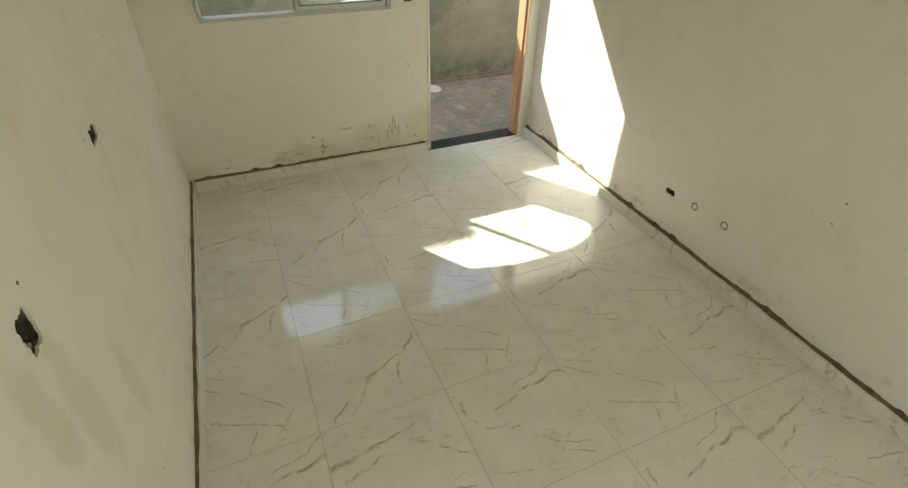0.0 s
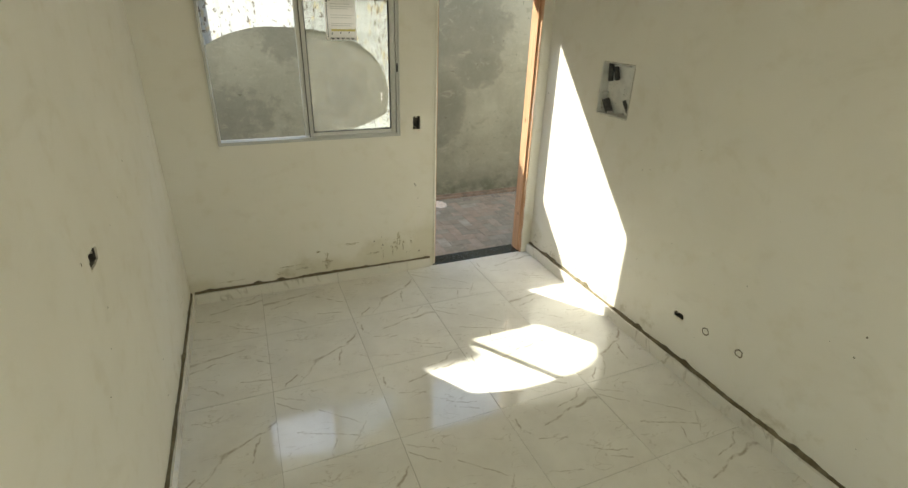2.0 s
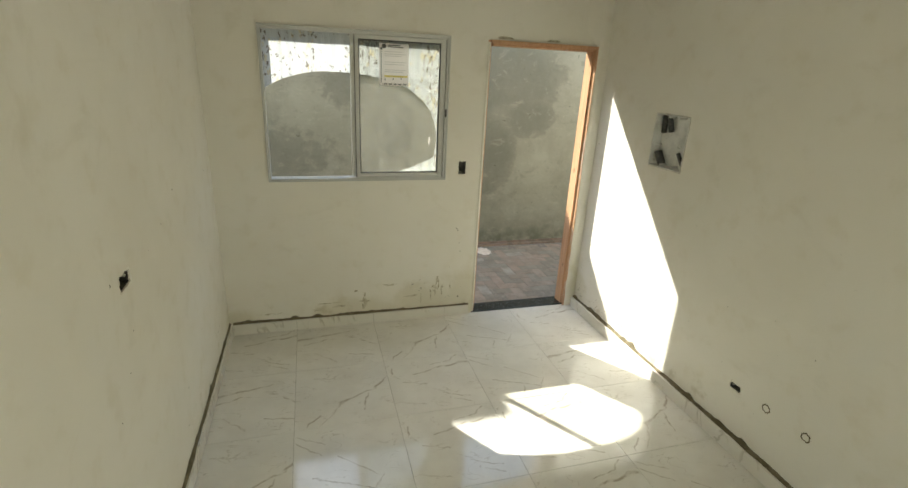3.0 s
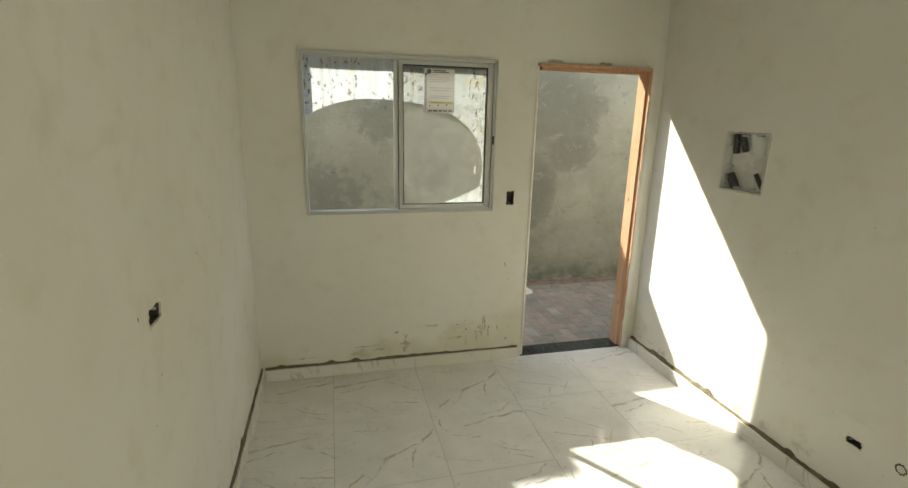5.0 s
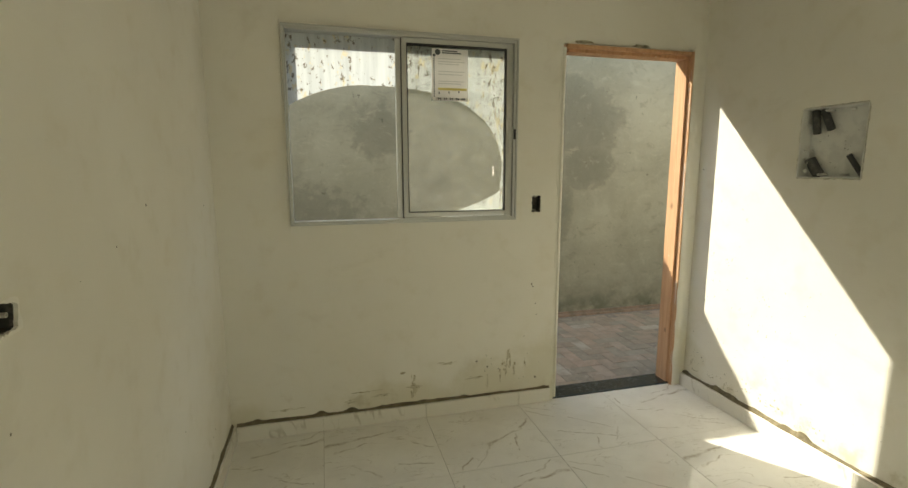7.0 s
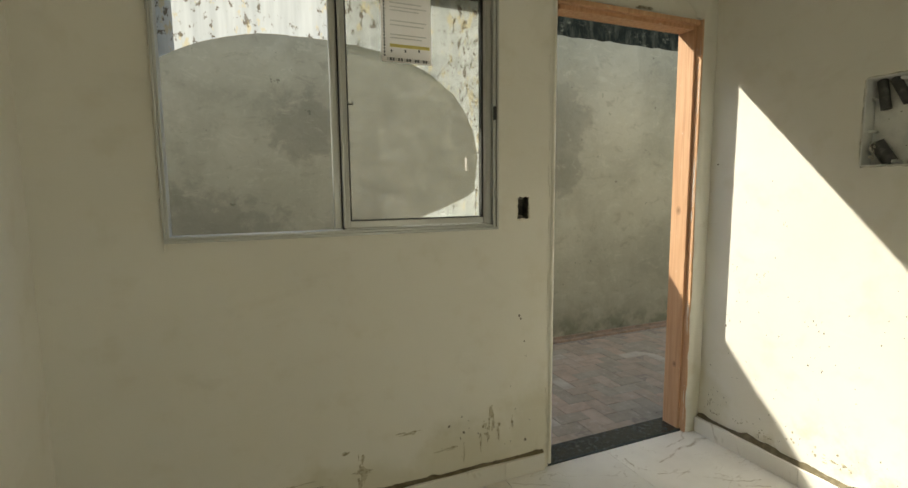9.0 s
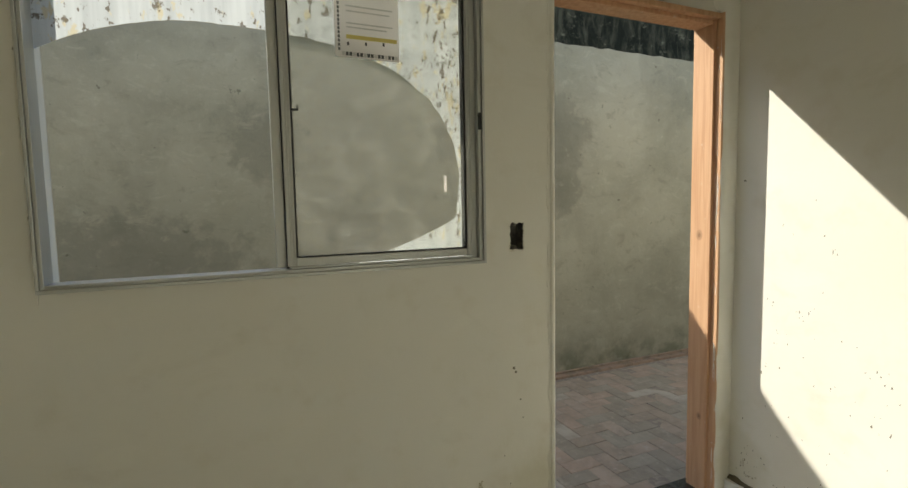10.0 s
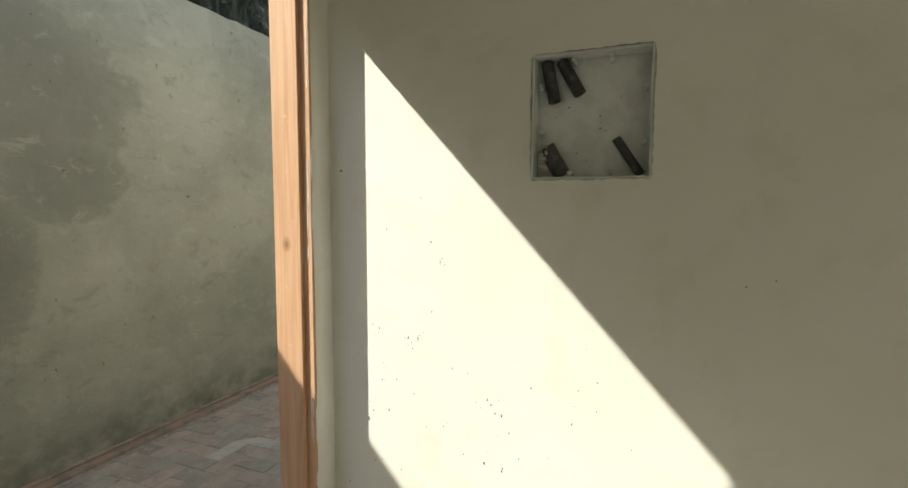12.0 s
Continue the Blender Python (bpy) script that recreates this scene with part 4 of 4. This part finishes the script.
for u, z, a, b in ((0.982, 0.235, 0.010, 0.030), (0.985, 0.190, 0.042, 0.012), (0.980, 0.150, 0.016, 0.040), (0.985, 0.19, 0.02, 0.02), (1.56, 0.33, 0.010, 0.040), (1.53, 0.27, 0.012, 0.02), (1.51, 0.20, 0.006, 0.05), (1.35, 0.20, 0.06, 0.006), (0.70, 0.19, 0.07, 0.006), (0.30, 0.14, 0.06, 0.006), (0.62, 0.14, 0.03, 0.008), (1.57, 0.30, 0.012, 0.045),
                   (1.60, 0.24, 0.010, 0.040), (1.545, 0.22, 0.012, 0.03), (1.18, 0.31, 0.05, 0.008), (1.43, 0.17, 0.005, 0.05), (1.67, 0.26, 0.006, 0.03), (0.80, 0.16, 0.05, 0.006), (0.92, 0.28, 0.02, 0.01)):
    for k in range(10):
        fleck(marks, "north", u + r.gauss(0, 0.5) * a, z + r.gauss(0, 0.5) * b, a * r.uniform(0.12, 0.6), b * r.uniform(0.12, 0.55), 0.0006 + 0.00012 * k, r, 13)
tagged(link("mould_marks", marks, SMUDGE), "brown mould smudges above the skirting", "wall marks", kind="stuff")
marks = bmesh.new()
for y, z, a, b in ((3.905, 0.17, 0.018, 0.05), (3.88, 0.13, 0.03, 0.02), (3.72, 0.14, 0.05, 0.02), (3.60, 0.13, 0.05, 0.015), (3.42, 0.16, 0.06, 0.03), (3.30, 0.14, 0.08, 0.03), (3.10, 0.13, 0.06, 0.02)):
    for k in range(9):
        fleck(marks, "east", y + r.gauss(0, 0.7) * a, z + abs(r.gauss(0, 0.8)) * b, a * r.uniform(0.05, 0.22), b * r.uniform(0.08, 0.30), 0.0006 + 0.00012 * k, r, 11)
tagged(link("mould_marks", marks, SMUDGE), "greenish mould spots above the skirting by the doorway", "wall marks", kind="stuff")
marks = bmesh.new()
for k in range(22):
    q = r.uniform(0.0015, 0.0035)
    fleck(marks, "west", r.uniform(0.6, 3.9), r.uniform(0.12, 1.5), q, q * r.uniform(0.8, 2.0), 0.0012, r, 7)
fleck(marks, "west", 1.407, 1.264, 0.006, 0.008, 0.0012, r, 8)
fleck(marks, "west", 2.179, 1.228, 0.004, 0.009, 0.0012, r, 8)
tagged(link("gouges_west", marks, SPECK), "small dark gouges in the cream plaster", "wall marks", kind="stuff")
# ragged plaster round the door frame
chips = bmesh.new()
for k in range(34):
    z = r.uniform(0.02, 2.1)
    fleck(chips, "north", DOOR[0] - 0.010 + r.uniform(-0.006, 0.002), z, r.uniform(0.002, 0.005), r.uniform(0.01, 0.045), 0.0015, r, 9)
for k in range(22):
    fleck(chips, "north", r.uniform(DOOR[0], DOOR[1]), DOOR[3] + r.uniform(-0.002, 0.008), r.uniform(0.015, 0.05), r.uniform(0.003, 0.009), 0.006, r, 9)
for k in range(26):
    fleck(chips, "jamb", r.uniform(3.978, 3.990), r.uniform(0.02, 2.05), r.uniform(0.0006, 0.002), r.uniform(0.015, 0.07), 0.0008, r, 9)
for k in range(40):
    fleck(chips, "north", r.choice((x0 - 0.008, x1 + 0.008)) + r.uniform(-0.003, 0.003), r.uniform(z0, z1), r.uniform(0.002, 0.006), r.uniform(0.01, 0.04), 0.004, r, 9)
for k in range(26):
    fleck(chips, "north", r.uniform(x0, x1), z1 + 0.007 + r.uniform(-0.003, 0.004), r.uniform(0.015, 0.05), r.uniform(0.002, 0.006), 0.004, r, 9)
tagged(link("plaster_edges", chips, PAINT), "ragged plaster round the door and window frames", "plaster", kind="stuff")
bare = bmesh.new()
for u, a in ((1.985, 0.055), (2.02, 0.04), (2.36, 0.05), (2.39, 0.03)):
    fleck(bare, "north", u, DOOR[3] + 0.014, a, 0.010, 0.008, r, 11)
tagged(link("bare_mortar", bare, SMUDGE), "bare brown mortar left over the door head", "mortar", kind="stuff")


# ---- skirting ----
SKIRT = 0.082


def skirting(name, wall, spans, depth, label):
    ob = base_at(name, 0, 0, 0, label, "skirting", kind="structure")
    for k, (a, b) in enumerate(spans):
        lo, hi = onto(wall, a + 0.001, 0.0005, depth), onto(wall, b - 0.001, SKIRT, 0.0005)
        c = [(p + q) / 2 for p, q in zip(lo, hi)]
        lo2 = [min(p, q) - m for p, q, m in zip(lo, hi, c)]
        hi2 = [max(p, q) - m for p, q, m in zip(lo, hi, c)]
        t = part("skirting_tile", boxed(lo2, hi2, 0.0012), SKIRT_STONE, ob)
        t.location = c
    # uneven bed of mortar showing on top of the tiles
    a, b = spans[0][0], spans[-1][1]
    bm = bmesh.new()
    n = int((b - a) / 0.012)
    rr = random.Random(len(name) + int(b * 10))
    lines = []
    for i in range(n + 1):
        u = a + (b - a) * i / n
        rise = 0.009 + 0.011 * max(0.0, 0.45 + noise.noise((u * 5.0, depth * 50, 3.3))) + rr.uniform(-0.0008, 0.0012)
        rise += 0.042 * max(0.0, noise.noise((u * 12.0, depth * 80, 7.1)) - 0.12) + 0.003 * noise.noise((u * 47.0, 5.0, depth))
        lines.append([bm.verts.new(onto(wall, u, SKIRT + 0.0005, depth * (0.55 + 0.25 * noise.noise((u * 9, 1.3, depth))))), bm.verts.new(onto(wall, u, SKIRT + rise * 0.55, depth * (0.3 + 0.12 * noise.noise((u * 11, 2.3, depth))))),
                      bm.verts.new(onto(wall, u, SKIRT + rise, 0.0008))])
    for p, q in zip(lines, lines[1:]):
        for j in range(2):
            bm.faces.new((p[j], q[j], q[j + 1], p[j + 1]))
    part("mortar_bed", bm, MORTAR, ob, "uneven brown mortar line")


def skirt_stone():
    m = material("skirting_porcelain", rough=0.14)
    k = Net(m)
    p = k.coords("Object", (1, 1, 1), (0.25, 0.2, 0.0))
    info = k.n.new("ShaderNodeObjectInfo")
    q = k.vec("ADD", p, k.vec("SCALE", (3.0, 5.0, 7.0), scale=info.outputs["Random"]))
    v = k.math("ABSOLUTE", k.math("SUBTRACT", k.noise(k.vec("MULTIPLY", q, (1.0, 1.0, 0.3)), 7, 3, 0.55, 0.5), 0.5))
    v = k.math("MULTIPLY", k.ramp(v, 0.0, 0.035, 1, 0), k.ramp(k.noise(q, 5, 3), 0.46, 0.60))
    k.base(k.mix(k.math("MULTIPLY", v, 0.5), k.mix(k.noise(q, 3, 3), (0.79, 0.77, 0.70), (0.72, 0.695, 0.63)), (0.36, 0.32, 0.24)))
    return m


SKIRT_STONE = skirt_stone()


def spans(a, b, start):
    cuts = [a] + [v for v in (start + TILE * i for i in range(-12, 12)) if a + 0.02 < v < b - 0.02] + [b]
    return list(zip(cuts, cuts[1:]))


skirting("baseboard_north", "north", spans(0.026, 1.834, TX), 0.024, "white marble-look porcelain skirting below the window")
skirting("baseboard_west", "west", spans(REAR, FAR - 0.0, TY), 0.024, "white marble-look porcelain skirting along the wall")
skirting("baseboard_east", "east", spans(REAR, FAR - 0.034, TY), 0.034, "white marble-look porcelain skirting with a brown mortar line")

# ---- floor tiles ----
full = {}


def tile_mesh(wide, deep, mat):
    key = (round(wide, 3), round(deep, 3), mat.name)
    if key not in full:
        me = bpy.data.meshes.new("floor_tile")
        bm = bmesh.new()
        a, b, e = wide / 2 - 0.0009, deep / 2 - 0.0009, 0.0008
        ring = [[bm.verts.new((sx * (a - d), sy * (b - d), z)) for sx, sy in ((-1, -1), (1, -1), (1, 1), (-1, 1))] for d, z in ((0, -0.008), (0, -e), (e, 0))]
        for m, n2 in zip(ring, ring[1:]):
            for k in range(4):
                bm.faces.new((m[k], m[(k + 1) % 4], n2[(k + 1) % 4], n2[k]))
        bm.faces.new(ring[-1])
        bmesh.ops.recalc_face_normals(bm, faces=bm.faces)
        bm.to_mesh(me)
        bm.free()
        me.materials.append(mat)
        full[key] = me
    return full[key]


for i in range(-1, 4):
    for j in range(-11, 4):
        xa, xb = max(TX + TILE * i, 0.004), TX + TILE * (i + 1)
        ya, yb = max(TY + TILE * j, REAR), min(TY + TILE * (j + 1), FAR - 0.003)
        pick = {(1, -1): 0, (0, -1): 1, (0, 0): 2, (1, 0): 3, (2, 0): 0, (1, 1): 0, (2, 1): 0, (1, 2): 0, (2, 2): 3}.get((i, j), (i * 5 + j * 3) % 4)
        t = new("floor_tile", tile_mesh(xb - xa, yb - ya, MARBLE[pick]))
        t.parent, t.location = floor, ((xa + xb) / 2, (ya + yb) / 2, rng.uniform(-0.0003, 0.0003))

# low pale pinkish patch with a ragged rim on the paving
mound = bmesh.new()
rings = []
rr = random.Random(9)
jag = [rr.uniform(0.85, 1.12) for k in range(26)]
for f, h in ((1.0, 0.0005), (0.93, 0.004), (0.55, 0.006), (0.12, 0.0065)):
    rings.append([mound.verts.new((0.10 * f * jag[k] * math.cos(k * math.tau / 26), 0.115 * f * jag[k] * math.sin(k * math.tau / 26), h)) for k in range(26)])
for a, b in zip(rings, rings[1:]):
    for k in range(26):
        mound.faces.new((a[k], a[(k + 1) % 26], b[(k + 1) % 26], b[k]))
mound.faces.new(rings[-1])
ob = tagged(link("pale_patch", mound, speckled("pale_pink_speckle", (0.86, 0.72, 0.60), (0.74, 0.60, 0.49), 20, 0.85), smooth=True), "pale pinkish patch on the paving blocks", "cement splash")
ob.location = (2.47, 5.44, YARD_Z + 0.002)

# ---- yard paving ----
pave = tagged(link("pavement", boxed((-7.0, OUT + 0.015, -0.119), (10.0, YARD_Y, YARD_Z - 0.0022)), JOINT), "herringbone paving of pinkish grey worn concrete blocks", "paving", kind="structure")
border = tagged(link("edging", boxed((-3.0, YARD_Y - 0.075, YARD_Z - 0.03), (8.0, YARD_Y - 0.001, YARD_Z + 0.018), 0.006), KERB), "low red brick edging along the yard wall", "edging", kind="structure")
part("mortar_fillet", boxed((-3.0, YARD_Y - 0.028, YARD_Z + 0.0185), (8.0, YARD_Y - 0.001, YARD_Z + 0.034), 0.008), KERB, border)
PL, PW = 0.2, 0.1


def paver_faces(bm, cx, cy, turned, z, origin=True):
    a, b = (PW / 2, PL / 2) if turned else (PL / 2, PW / 2)
    a, b = a - 0.0009, b - 0.0009
    rings = [[bm.verts.new((cx + sx * (a - d), cy + sy * (b - d), z + h)) for sx, sy in ((-1, -1), (1, -1), (1, 1), (-1, 1))] for d, h in ((0, -0.03), (0, -0.002), (0.003, 0))]
    for m, n2 in zip(rings, rings[1:]):
        for k in range(4):
            bm.faces.new((m[k], m[(k + 1) % 4], n2[(k + 1) % 4], n2[k]))
    bm.faces.new(rings[-1])


shared = []
for turned in (False, True):
    me = bpy.data.meshes.new("paver")
    bm = bmesh.new()
    paver_faces(bm, 0, 0, turned, 0)
    bmesh.ops.recalc_face_normals(bm, faces=bm.faces)
    bm.to_mesh(me)
    bm.free()
    me.materials.append(PAVER)
    shared.append(me)
rest = bmesh.new()
cells = set()
for i in range(-60, 90):
    for j in range(0, 16):
        x, y = i * PW, OUT + 0.016 + j * PW
        m = (i - j) % 4
        if m == 0:
            cx, cy, turned = x + PW, y + PW / 2, False
        elif m == 3:
            cx, cy, turned = x + PW / 2, y + PW, True
        else:
            continue
        hx, hy = (PW / 2, PL / 2) if turned else (PL / 2, PW / 2)
        if cy - hy < OUT + 0.014 or cy + hy > YARD_Y - 0.076 or not -5.5 < cx < 8.5:
            continue
        z = YARD_Z + rng.uniform(-0.002, 0.002)
        if 1.9 < cx < 4.5:
            ob = new("paver", shared[int(turned)])
            ob.parent, ob.location = pave, (cx, cy, z)
            ob.rotation_euler = (rng.uniform(-0.008, 0.008), rng.uniform(-0.008, 0.008), rng.uniform(-0.012, 0.012))
        else:
            paver_faces(rest, cx, cy, turned, z)
far_pave = part("pavers", rest, PAVER, pave)
far_pave["kind"] = "stuff"
